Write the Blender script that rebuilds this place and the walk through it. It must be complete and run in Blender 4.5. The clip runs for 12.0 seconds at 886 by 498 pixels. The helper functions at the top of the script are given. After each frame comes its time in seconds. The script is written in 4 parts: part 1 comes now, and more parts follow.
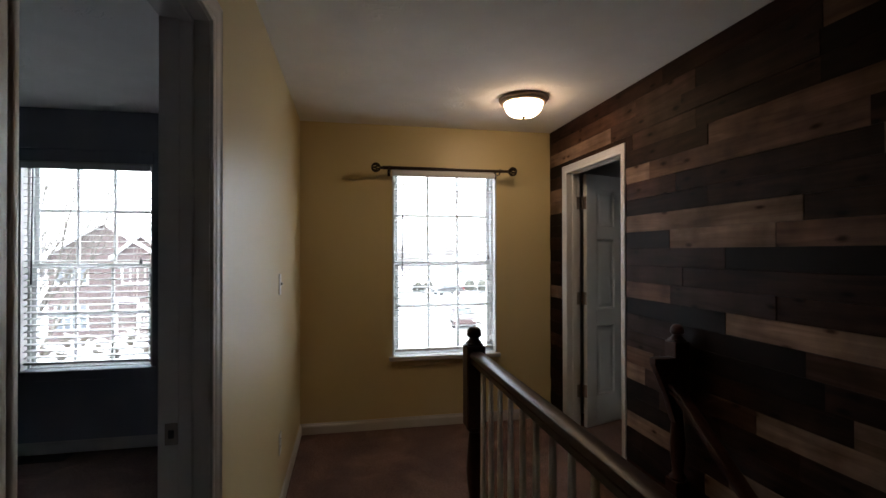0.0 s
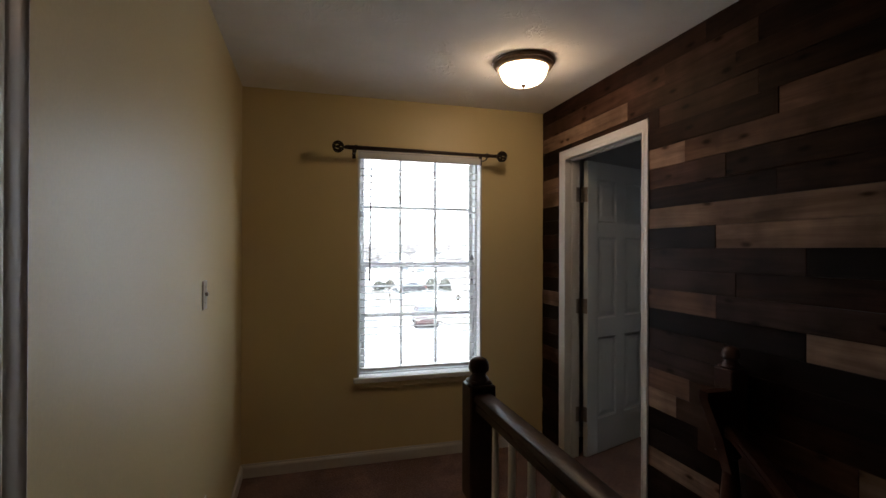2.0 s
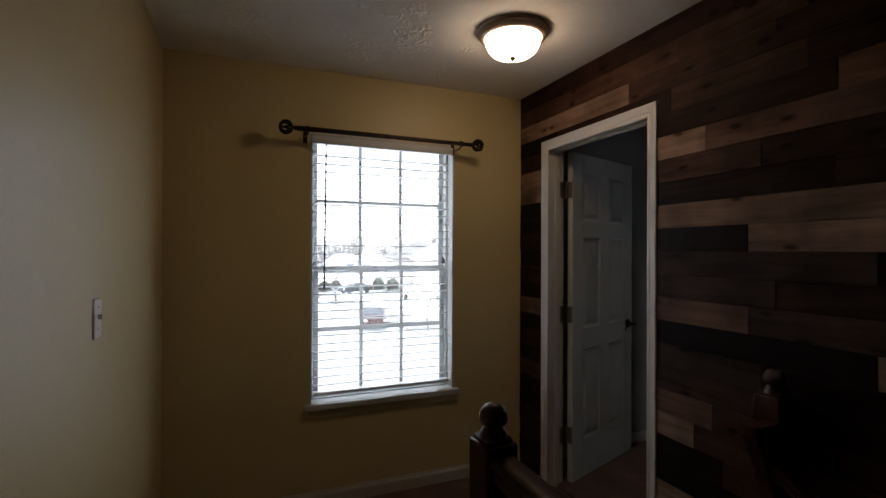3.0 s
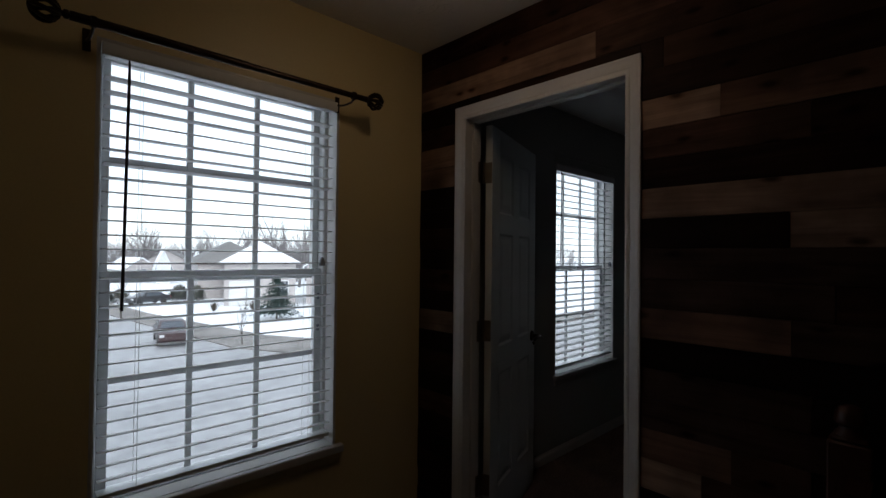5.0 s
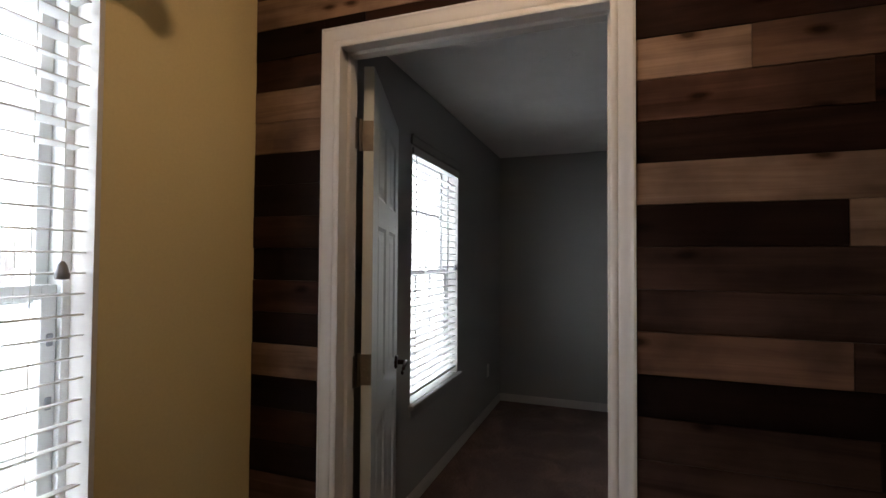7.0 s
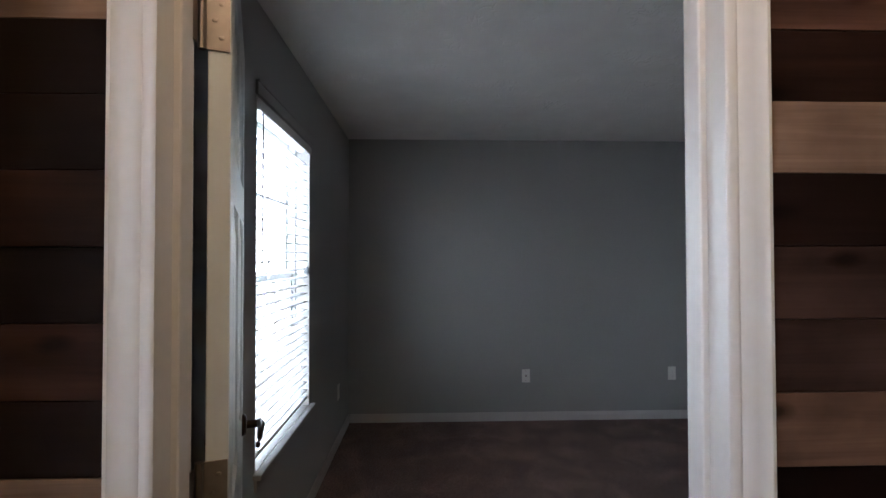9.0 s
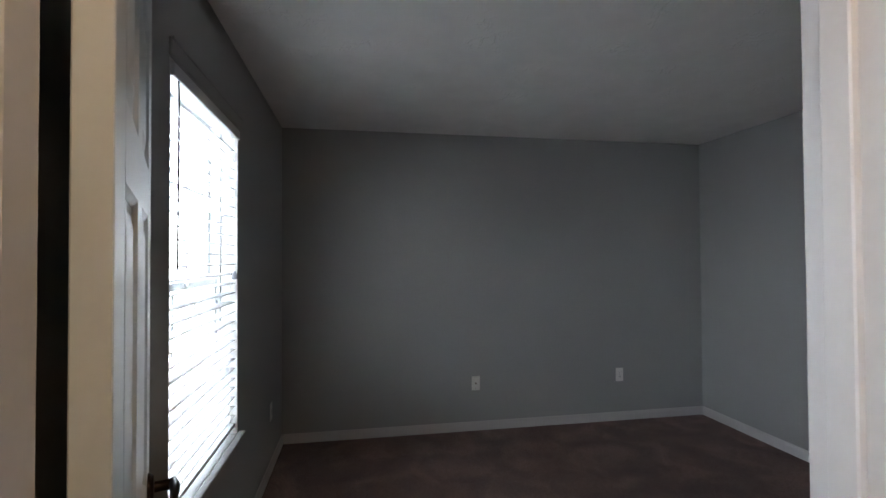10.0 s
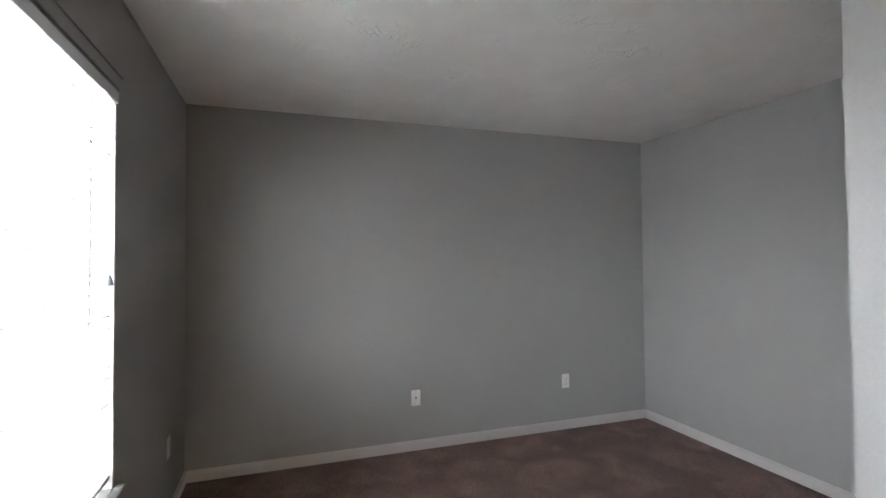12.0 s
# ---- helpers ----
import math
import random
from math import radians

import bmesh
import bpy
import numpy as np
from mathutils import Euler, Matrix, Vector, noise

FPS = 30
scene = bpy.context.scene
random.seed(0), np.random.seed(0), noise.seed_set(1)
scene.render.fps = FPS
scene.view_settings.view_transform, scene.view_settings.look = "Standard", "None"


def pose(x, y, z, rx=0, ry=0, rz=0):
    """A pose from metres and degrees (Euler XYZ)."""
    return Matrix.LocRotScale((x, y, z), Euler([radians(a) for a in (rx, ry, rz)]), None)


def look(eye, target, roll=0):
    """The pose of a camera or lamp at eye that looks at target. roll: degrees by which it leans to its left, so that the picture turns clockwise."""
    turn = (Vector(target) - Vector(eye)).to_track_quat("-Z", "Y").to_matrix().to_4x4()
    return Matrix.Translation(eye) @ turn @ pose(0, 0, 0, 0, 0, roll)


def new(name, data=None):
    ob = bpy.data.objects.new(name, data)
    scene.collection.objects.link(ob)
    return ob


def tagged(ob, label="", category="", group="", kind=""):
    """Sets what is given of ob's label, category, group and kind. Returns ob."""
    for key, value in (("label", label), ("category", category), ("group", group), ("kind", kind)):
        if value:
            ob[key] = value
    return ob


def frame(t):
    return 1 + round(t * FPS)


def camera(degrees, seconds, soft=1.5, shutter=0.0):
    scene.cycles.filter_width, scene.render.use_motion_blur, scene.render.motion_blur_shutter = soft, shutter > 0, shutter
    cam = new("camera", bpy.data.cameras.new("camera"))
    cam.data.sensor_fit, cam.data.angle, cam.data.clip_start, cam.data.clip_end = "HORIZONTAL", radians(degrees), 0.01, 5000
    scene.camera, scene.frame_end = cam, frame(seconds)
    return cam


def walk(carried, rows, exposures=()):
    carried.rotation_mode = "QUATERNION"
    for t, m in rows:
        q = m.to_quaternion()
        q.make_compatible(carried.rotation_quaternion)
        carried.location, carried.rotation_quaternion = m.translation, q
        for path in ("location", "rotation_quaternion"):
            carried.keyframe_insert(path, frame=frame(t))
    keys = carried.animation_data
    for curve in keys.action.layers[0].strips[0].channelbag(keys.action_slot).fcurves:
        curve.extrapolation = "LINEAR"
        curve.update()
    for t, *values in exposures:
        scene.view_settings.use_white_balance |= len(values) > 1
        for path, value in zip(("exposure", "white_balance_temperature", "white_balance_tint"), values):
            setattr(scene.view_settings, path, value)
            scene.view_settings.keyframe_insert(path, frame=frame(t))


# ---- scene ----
cam = camera(86.2, 12.0)
PATH = [
    (0, (0.374, 0.678, 1.414), (0.763, 2.642, 1.428), -0.1),
    (0.5, (0.379, 0.777, 1.411), (0.773, 2.737, 1.423), -0.0),
    (1, (0.37, 0.939, 1.411), (0.802, 2.891, 1.418), 0.1),
    (1.5, (0.370, 1.106, 1.408), (0.863, 3.046, 1.419), 0.1),
    (2, (0.398, 1.322, 1.421), (0.946, 3.246, 1.427), 0.2),
    (2.5, (0.399, 1.549, 1.432), (1.035, 3.445, 1.433), 0.1),
    (3, (0.398, 1.782, 1.436), (1.159, 3.632, 1.44), 0.2),
    (3.2, (0.392, 1.873, 1.438), (1.22, 3.694, 1.433), 0.2),
    (4.8, (0.457, 2.583, 1.409), (1.778, 4.085, 1.437), 0.2),
    (5, (0.478, 2.669, 1.401), (1.862, 4.110, 1.431), 0.6),
    (5.5, (0.545, 2.889, 1.396), (2.087, 4.162, 1.436), 0.9),
    (6, (0.624, 3.074, 1.4), (2.297, 4.169, 1.443), 0.6),
    (6.5, (0.731, 3.271, 1.407), (2.522, 4.16, 1.453), 0.5),
    (7, (0.854, 3.408, 1.398), (2.733, 4.092, 1.448), 0.4),
    (7.2, (0.904, 3.464, 1.409), (2.813, 4.059, 1.446), 0.2),
    (8.8, (1.382, 3.808, 1.42), (3.382, 3.808, 1.449), 0.1),
    (9, (1.44, 3.83, 1.419), (3.438, 3.761, 1.455), -0.1),
    (9.5, (1.591, 3.892, 1.422), (3.577, 3.6615, 1.46), -0.3),
    (10, (1.725, 3.921, 1.427), (3.692, 3.569, 1.464), -0.3),
    (10.5, (1.847, 3.931, 1.408), (3.791, 3.4676, 1.457), -0.5),
    (11, (1.964, 3.932, 1.41), (3.882, 3.377, 1.455), -0.5),
    (11.5, (2.043, 3.916, 1.396), (3.941, 3.301, 1.449), -0.6),
    (12, (2.114, 3.911, 1.411), (4.003, 3.2685, 1.459), -0.5),
]
EXPOSURES = [  # seconds, stops, kelvin, tint
    (0, 2.8, 6450, 10), (1.5, 2.68, 6450, 10), (3, 1.95, 6250, 10), (4, 1.0, 6150, 10), (5, 0.35, 6100, 10), (5.5, 0.4, 6100, 10), (6, 0.85, 6200, 10),
    (6.5, 1.75, 6450, 11), (7, 2.85, 6650, 12), (9, 3.62, 6000, 11), (10, 3.75, 6250, 10), (11, 4.56, 6500, 11), (12, 5.0, 6700, 12)]
walk(cam, [(t, look(eye, target, roll)) for t, eye, target, roll in PATH], EXPOSURES)

# ---- daylight: overcast winter sky and a very soft sun ----
SUN_UP, SUN_ROUND = 32.0, 200.0
world = bpy.data.worlds.new("winter_sky")
scene.world = world
world.use_nodes = True
wn, wl = world.node_tree.nodes, world.node_tree.links
sky = wn.new("ShaderNodeTexSky")
sky.sky_type, sky.sun_disc = "NISHITA", False
sky.sun_elevation, sky.sun_rotation = radians(SUN_UP), radians(SUN_ROUND)
cloud = wn.new("ShaderNodeMix")
cloud.data_type = "RGBA"
cloud.inputs[0].default_value = 0.8
cloud.inputs[7].default_value = (9.0, 9.4, 10.0, 1)
wl.new(sky.outputs[0], cloud.inputs[6])
wl.new(cloud.outputs[2], wn["Background"].inputs[0])
wn["Background"].inputs[1].default_value = 0.15
sun = new("sun", bpy.data.lights.new("sun", "SUN"))
sun.data.energy, sun.data.angle, sun.data.color = 1.4, radians(25), (1.0, 0.97, 0.93)
sun.matrix_world = pose(0, 0, 30, 90 - SUN_UP, 0, 180 - SUN_ROUND)

# ---- sizes ----
NORTH = 4.5            # inner face of the window wall
HALL_E = 2.086         # drywall behind the plank wall
BED_W, BED_E, BED_S = 2.182, 5.53, 0.875
CEIL = 2.44
GROUND = -4.4
CLOSET_X, CLOSET_Y = 2.914, 2.56
LEFT_W, LEFT_S = -3.3, 0.6
SOUTH = -1.5           # closes the hall behind
WELL_X, WELL_Y = 0.98, 2.74
DOOR_Y0, DOOR_Y1, DOOR_H = 3.415, 4.191, 2.045
LDOOR_Y0, LDOOR_Y1 = 1.296, 2.062
WIN_Z0 = {"left": 0.585, "hall": 0.575, "bed": 0.585}
WIN_Z1 = {"left": 2.065, "hall": 2.085, "bed": 2.062}
WIN_MID = 1.317        # meeting rails


# ---- materials ----
def nodes_of(name):
    m = bpy.data.materials.new(name)
    m.use_nodes = True
    return m, m.node_tree.nodes, m.node_tree.links, m.node_tree.nodes["Principled BSDF"]


def ramp(n, stops):
    r = n.new("ShaderNodeValToRGB")
    while len(r.color_ramp.elements) < len(stops):
        r.color_ramp.elements.new(0.5)
    for e, (p, c) in zip(r.color_ramp.elements, stops):
        e.position, e.color = p, (*c, 1)
    return r


def surface(name, colour, rough=0.6, metal=0.0, spread=0.12, coarse=1.5, fine=40.0, bump=0.2, depth=0.001, spec=0.5, detail=4, coat=0.0):
    """Paint, plaster, metal, cloth: colour that wanders at two sizes, with a fine relief."""
    m, n, l, b = nodes_of(name)
    co = n.new("ShaderNodeNewGeometry")
    big, small = n.new("ShaderNodeTexNoise"), n.new("ShaderNodeTexNoise")
    big.inputs["Scale"].default_value, small.inputs["Scale"].default_value = coarse, fine
    big.inputs["Detail"].default_value, small.inputs["Detail"].default_value = 3, detail
    mix = n.new("ShaderNodeMath")
    mix.operation = "MULTIPLY_ADD"
    mix.inputs[1].default_value = 0.5
    half = n.new("ShaderNodeMath")
    half.operation = "MULTIPLY"
    half.inputs[1].default_value = 0.5
    l.new(co.outputs["Position"], big.inputs["Vector"])
    l.new(co.outputs["Position"], small.inputs["Vector"])
    l.new(small.outputs[0], half.inputs[0])
    l.new(big.outputs[0], mix.inputs[0])
    l.new(half.outputs[0], mix.inputs[2])
    r = ramp(n, [(0.3, [c * (1 - spread) for c in colour]), (0.7, [min(1, c * (1 + spread)) for c in colour])])
    l.new(mix.outputs[0], r.inputs[0])
    l.new(r.outputs[0], b.inputs["Base Color"])
    rr = n.new("ShaderNodeMapRange")
    rr.inputs[3].default_value, rr.inputs[4].default_value = max(0.03, rough - 0.08), min(1, rough + 0.08)
    l.new(big.outputs[0], rr.inputs[0])
    l.new(rr.outputs[0], b.inputs["Roughness"])
    b.inputs["Metallic"].default_value, b.inputs["Specular IOR Level"].default_value = metal, spec
    b.inputs["Coat Weight"].default_value = coat
    if bump:
        u = n.new("ShaderNodeBump")
        u.inputs["Strength"].default_value, u.inputs["Distance"].default_value = bump, depth
        l.new(small.outputs[0], u.inputs["Height"])
        l.new(u.outputs[0], b.inputs["Normal"])
    return m


def ceiling_plaster(name, colour):
    """Stomped ceiling texture: short raised ridges in random directions."""
    m, n, l, b = nodes_of(name)
    co = n.new("ShaderNodeNewGeometry")
    warp, ridge, patch = n.new("ShaderNodeTexNoise"), n.new("ShaderNodeTexNoise"), n.new("ShaderNodeTexNoise")
    warp.inputs["Scale"].default_value, ridge.inputs["Scale"].default_value, patch.inputs["Scale"].default_value = 5, 17, 5.5
    ridge.inputs["Detail"].default_value = 3
    add = n.new("ShaderNodeMix")
    add.data_type, add.blend_type = "RGBA", "ADD"
    add.inputs[0].default_value = 0.25
    l.new(co.outputs["Position"], warp.inputs["Vector"])
    l.new(co.outputs["Position"], patch.inputs["Vector"])
    l.new(co.outputs["Position"], add.inputs[6])
    l.new(warp.outputs["Color"], add.inputs[7])
    l.new(add.outputs[2], ridge.inputs["Vector"])
    crest = ramp(n, [(0.43, (0, 0, 0)), (0.5, (1, 1, 1)), (0.57, (0, 0, 0))])
    l.new(ridge.outputs[0], crest.inputs[0])
    where = ramp(n, [(0.5, (0.04, 0.04, 0.04)), (0.72, (0.9, 0.9, 0.9))])
    l.new(patch.outputs[0], where.inputs[0])
    mul = n.new("ShaderNodeMix")
    mul.data_type, mul.blend_type = "RGBA", "MULTIPLY"
    mul.inputs[0].default_value = 1
    l.new(crest.outputs[0], mul.inputs[6])
    l.new(where.outputs[0], mul.inputs[7])
    u = n.new("ShaderNodeBump")
    u.inputs["Strength"].default_value, u.inputs["Distance"].default_value = 0.8, 0.006
    l.new(mul.outputs[2], u.inputs["Height"])
    l.new(u.outputs[0], b.inputs["Normal"])
    tone = ramp(n, [(0.3, [c * 0.94 for c in colour]), (0.7, colour)])
    l.new(patch.outputs[0], tone.inputs[0])
    l.new(tone.outputs[0], b.inputs["Base Color"])
    b.inputs["Roughness"].default_value = 0.85
    return m


def plank_wood(name, dark, light, grey=0.0):
    """Stained plank: long grain along y, knots, random shift and tone from plank to plank."""
    m, n, l, b = nodes_of(name)
    tc, oi = n.new("ShaderNodeTexCoord"), n.new("ShaderNodeObjectInfo")
    shift = n.new("ShaderNodeVectorMath")
    shift.operation = "MULTIPLY_ADD"
    l.new(oi.outputs["Random"], shift.inputs[0])
    shift.inputs[1].default_value = (13, 37, 91)
    l.new(tc.outputs["Object"], shift.inputs[2])
    mp = n.new("ShaderNodeMapping")
    mp.inputs["Scale"].default_value = (4, 1.1, 13)
    l.new(shift.outputs[0], mp.inputs["Vector"])
    grain = n.new("ShaderNodeTexNoise")
    grain.inputs["Scale"].default_value, grain.inputs["Detail"].default_value, grain.inputs["Distortion"].default_value = 1.5, 8, 1.1
    l.new(mp.outputs[0], grain.inputs["Vector"])
    streak = n.new("ShaderNodeMapping")
    streak.inputs["Scale"].default_value = (20, 3, 260)
    l.new(shift.outputs[0], streak.inputs["Vector"])
    fine = n.new("ShaderNodeTexNoise")
    fine.inputs["Scale"].default_value, fine.inputs["Detail"].default_value = 1, 3
    l.new(streak.outputs[0], fine.inputs["Vector"])
    kmap = n.new("ShaderNodeMapping")
    kmap.inputs["Scale"].default_value = (3.0, 7.0, 0)
    apart, flat = n.new("ShaderNodeSeparateXYZ"), n.new("ShaderNodeCombineXYZ")
    l.new(shift.outputs[0], apart.inputs[0])
    l.new(apart.outputs[1], flat.inputs[0])
    l.new(apart.outputs[2], flat.inputs[1])
    l.new(flat.outputs[0], kmap.inputs["Vector"])
    knot = n.new("ShaderNodeTexVoronoi")
    knot.voronoi_dimensions = "2D"
    knot.inputs["Scale"].default_value = 1.0
    warp = n.new("ShaderNodeVectorMath")
    warp.operation = "MULTIPLY_ADD"
    l.new(grain.outputs["Color"], warp.inputs[0])
    warp.inputs[1].default_value = (0.10, 0.16, 0.0)
    l.new(kmap.outputs[0], warp.inputs[2])
    l.new(warp.outputs[0], knot.inputs["Vector"])
    kr = ramp(n, [(0.03, (0.12, 0.08, 0.06)), (0.055, (0.42, 0.34, 0.3)), (0.1, (0.88, 0.85, 0.84)), (0.25, (1, 1, 1))])
    l.new(knot.outputs["Distance"], kr.inputs[0])
    mid = [0.5 * (a + c) for a, c in zip(dark, light)]
    tone = ramp(n, [(0.32, dark), (0.5, mid), (0.68, light)])
    l.new(grain.outputs[0], tone.inputs[0])
    fr = ramp(n, [(0.3, (0.86, 0.84, 0.83)), (0.6, (1, 1, 1))])
    l.new(fine.outputs[0], fr.inputs[0])
    blot = n.new("ShaderNodeTexNoise")
    blot.inputs["Scale"].default_value, blot.inputs["Detail"].default_value = 5.5, 4
    l.new(shift.outputs[0], blot.inputs["Vector"])
    br = ramp(n, [(0.34, (0.62, 0.6, 0.6)), (0.5, (0.95, 0.94, 0.94)), (0.66, (1.3, 1.27, 1.25))])
    l.new(blot.outputs[0], br.inputs[0])
    last = tone.outputs[0]
    for other in (br.outputs[0], fr.outputs[0], kr.outputs[0]):
        mu = n.new("ShaderNodeMix")
        mu.data_type, mu.blend_type = "RGBA", "MULTIPLY"
        mu.inputs[0].default_value = 0.9
        l.new(last, mu.inputs[6])
        l.new(other, mu.inputs[7])
        last = mu.outputs[2]
    hs = n.new("ShaderNodeHueSaturation")
    vr = n.new("ShaderNodeMapRange")
    vr.inputs[3].default_value, vr.inputs[4].default_value = 0.8, 1.25
    l.new(oi.outputs["Random"], vr.inputs[0])
    l.new(vr.outputs[0], hs.inputs["Value"])
    hs.inputs["Saturation"].default_value = 1 - grey
    l.new(last, hs.inputs["Color"])
    l.new(hs.outputs[0], b.inputs["Base Color"])
    b.inputs["Roughness"].default_value = 0.55
    b.inputs["Specular IOR Level"].default_value = 0.065
    u = n.new("ShaderNodeBump")
    u.inputs["Strength"].default_value, u.inputs["Distance"].default_value = 0.25, 0.001
    l.new(fine.outputs[0], u.inputs["Height"])
    l.new(u.outputs[0], b.inputs["Normal"])
    return m


def carpet(name, colour):
    m, n, l, b = nodes_of(name)
    co = n.new("ShaderNodeNewGeometry")
    pile, tuft, lay = n.new("ShaderNodeTexNoise"), n.new("ShaderNodeTexVoronoi"), n.new("ShaderNodeTexNoise")
    pile.inputs["Scale"].default_value, tuft.inputs["Scale"].default_value, lay.inputs["Scale"].default_value = 90, 210, 3.6
    pile.inputs["Detail"].default_value, lay.inputs["Detail"].default_value, lay.inputs["Distortion"].default_value = 6, 4, 0.8
    for t in (pile, tuft, lay):
        l.new(co.outputs["Position"], t.inputs["Vector"])
    a = ramp(n, [(0.3, [c * 0.45 for c in colour]), (0.72, [c * 1.6 for c in colour])])
    l.new(pile.outputs[0], a.inputs[0])
    c2 = ramp(n, [(0.32, (0.72, 0.69, 0.69)), (0.5, (0.95, 0.92, 0.91)), (0.66, (1.28, 1.27, 1.26))])
    l.new(lay.outputs[0], c2.inputs[0])
    mu = n.new("ShaderNodeMix")
    mu.data_type, mu.blend_type = "RGBA", "MULTIPLY"
    mu.inputs[0].default_value = 1
    l.new(a.outputs[0], mu.inputs[6])
    l.new(c2.outputs[0], mu.inputs[7])
    l.new(mu.outputs[2], b.inputs["Base Color"])
    b.inputs["Roughness"].default_value, b.inputs["Specular IOR Level"].default_value = 0.95, 0.1
    b.inputs["Sheen Weight"].default_value = 0.15
    h = n.new("ShaderNodeMath")
    h.operation = "ADD"
    l.new(pile.outputs[0], h.inputs[0])
    l.new(tuft.outputs["Distance"], h.inputs[1])
    u = n.new("ShaderNodeBump")
    u.inputs["Strength"].default_value, u.inputs["Distance"].default_value = 0.9, 0.006
    l.new(h.outputs[0], u.inputs["Height"])
    l.new(u.outputs[0], b.inputs["Normal"])
    return m


def glass_material():
    m, n, l, b = nodes_of("window_glass")
    n.remove(b)
    out = n["Material Output"]
    tr, gl, mx = n.new("ShaderNodeBsdfTransparent"), n.new("ShaderNodeBsdfGlossy"), n.new("ShaderNodeMixShader")
    tr.inputs[0].default_value = (0.97, 0.985, 0.98, 1)
    gl.inputs["Roughness"].default_value = 0.02
    mx.inputs[0].default_value = 0.04
    l.new(tr.outputs[0], mx.inputs[1])
    l.new(gl.outputs[0], mx.inputs[2])
    l.new(mx.outputs[0], out.inputs[0])
    return m


def slat_material():
    """White painted slats that let a little light through."""
    m, n, l, b = nodes_of("blind_slat_white")
    b.inputs["Base Color"].default_value = (0.70, 0.70, 0.695, 1)
    b.inputs["Roughness"].default_value = 0.45
    tl, mx = n.new("ShaderNodeBsdfTranslucent"), n.new("ShaderNodeMixShader")
    tl.inputs[0].default_value = (0.70, 0.70, 0.695, 1)
    mx.inputs[0].default_value = 0.1
    l.new(b.outputs[0], mx.inputs[1])
    l.new(tl.outputs[0], mx.inputs[2])
    l.new(mx.outputs[0], n["Material Output"].inputs[0])
    return m


def lamp_glass():
    m, n, l, b = nodes_of("lit_frosted_glass")
    b.inputs["Base Color"].default_value = (0.85, 0.82, 0.75, 1)
    b.inputs["Roughness"].default_value = 0.35
    b.inputs["Emission Color"].default_value = (1.0, 0.695, 0.43, 1)
    b.inputs["Emission Strength"].default_value = LAMP
    return m


def brick_wall(name):
    m, n, l, b = nodes_of(name)
    co = n.new("ShaderNodeTexCoord")
    sep, com = n.new("ShaderNodeSeparateXYZ"), n.new("ShaderNodeCombineXYZ")
    add = n.new("ShaderNodeMath")
    l.new(co.outputs["Object"], sep.inputs[0])
    l.new(sep.outputs[0], add.inputs[0])
    l.new(sep.outputs[1], add.inputs[1])
    l.new(add.outputs[0], com.inputs[0])
    l.new(sep.outputs[2], com.inputs[1])
    br = n.new("ShaderNodeTexBrick")
    br.inputs["Scale"].default_value = 1
    br.inputs["Brick Width"].default_value, br.inputs["Row Height"].default_value, br.inputs["Mortar Size"].default_value = 0.22, 0.075, 0.009
    br.inputs["Color1"].default_value = (0.050, 0.027, 0.027, 1)
    br.inputs["Color2"].default_value = (0.034, 0.02, 0.021, 1)
    br.inputs["Mortar"].default_value = (0.10, 0.095, 0.095, 1)
    l.new(com.outputs[0], br.inputs["Vector"])
    l.new(br.outputs[0], b.inputs["Base Color"])
    b.inputs["Roughness"].default_value = 0.9
    return m


LAMP = 3.5
M_YELLOW = surface("yellow_paint", (0.63, 0.513, 0.272), 0.44, spread=0.05, fine=120, bump=0.12, depth=0.0006, spec=0.6)
M_GREY = surface("grey_paint", (0.34, 0.34, 0.332), 0.5, spread=0.05, fine=120, bump=0.12, depth=0.0006)
M_BLUE = surface("dark_blue_paint", (0.235, 0.255, 0.29), 0.5, spread=0.06, fine=120, bump=0.12, depth=0.0006)
M_CEIL = ceiling_plaster("stomped_ceiling", (0.90, 0.88, 0.855))
M_TRIM = surface("white_trim_paint", (0.55, 0.532, 0.518), 0.35, spread=0.04, coarse=3, fine=60, bump=0.06, depth=0.0005)
M_DOOR = surface("white_door_paint", (0.60, 0.625, 0.63), 0.36, spread=0.03, coarse=3, fine=90, bump=0.05, depth=0.0003, spec=0.14)
M_VINYL = surface("white_vinyl", (0.64, 0.65, 0.65), 0.3, spread=0.03, bump=0)
M_CARPET = carpet("brown_carpet", (0.175, 0.104, 0.088))
M_DARKWOOD = surface("dark_stained_wood", (0.042, 0.0165, 0.0125), 0.36, spread=0.4, coarse=6, fine=70, bump=0.1, depth=0.0005, spec=0.19, coat=0.0)
M_BALUSTER = surface("white_baluster_paint", (0.82, 0.8, 0.78), 0.35, spread=0.04, bump=0.05)
M_BRONZE = surface("oil_rubbed_bronze", (0.035, 0.022, 0.016), 0.38, metal=0.7, spread=0.3, coarse=20, bump=0.05)
M_PEWTER = surface("bronze_lamp_ring", (0.30, 0.22, 0.165), 0.42, metal=0.35, spread=0.2, coarse=12, bump=0.05)
M_NICKEL = surface("satin_nickel", (0.27, 0.23, 0.2), 0.38, metal=1.0, spread=0.12, coarse=20, bump=0.03)
M_PLATE = surface("white_plate_plastic", (0.78, 0.77, 0.73), 0.3, spread=0.03, bump=0)
M_SLOT = surface("dark_slot", (0.02, 0.02, 0.02), 0.6, bump=0)
M_BACKING = surface("dark_brown_backing", (0.022, 0.012, 0.009), 0.8, bump=0)
M_GLASS = glass_material()
M_SLAT = slat_material()
M_CORD = surface("white_cord", (0.65, 0.65, 0.62), 0.8, bump=0)
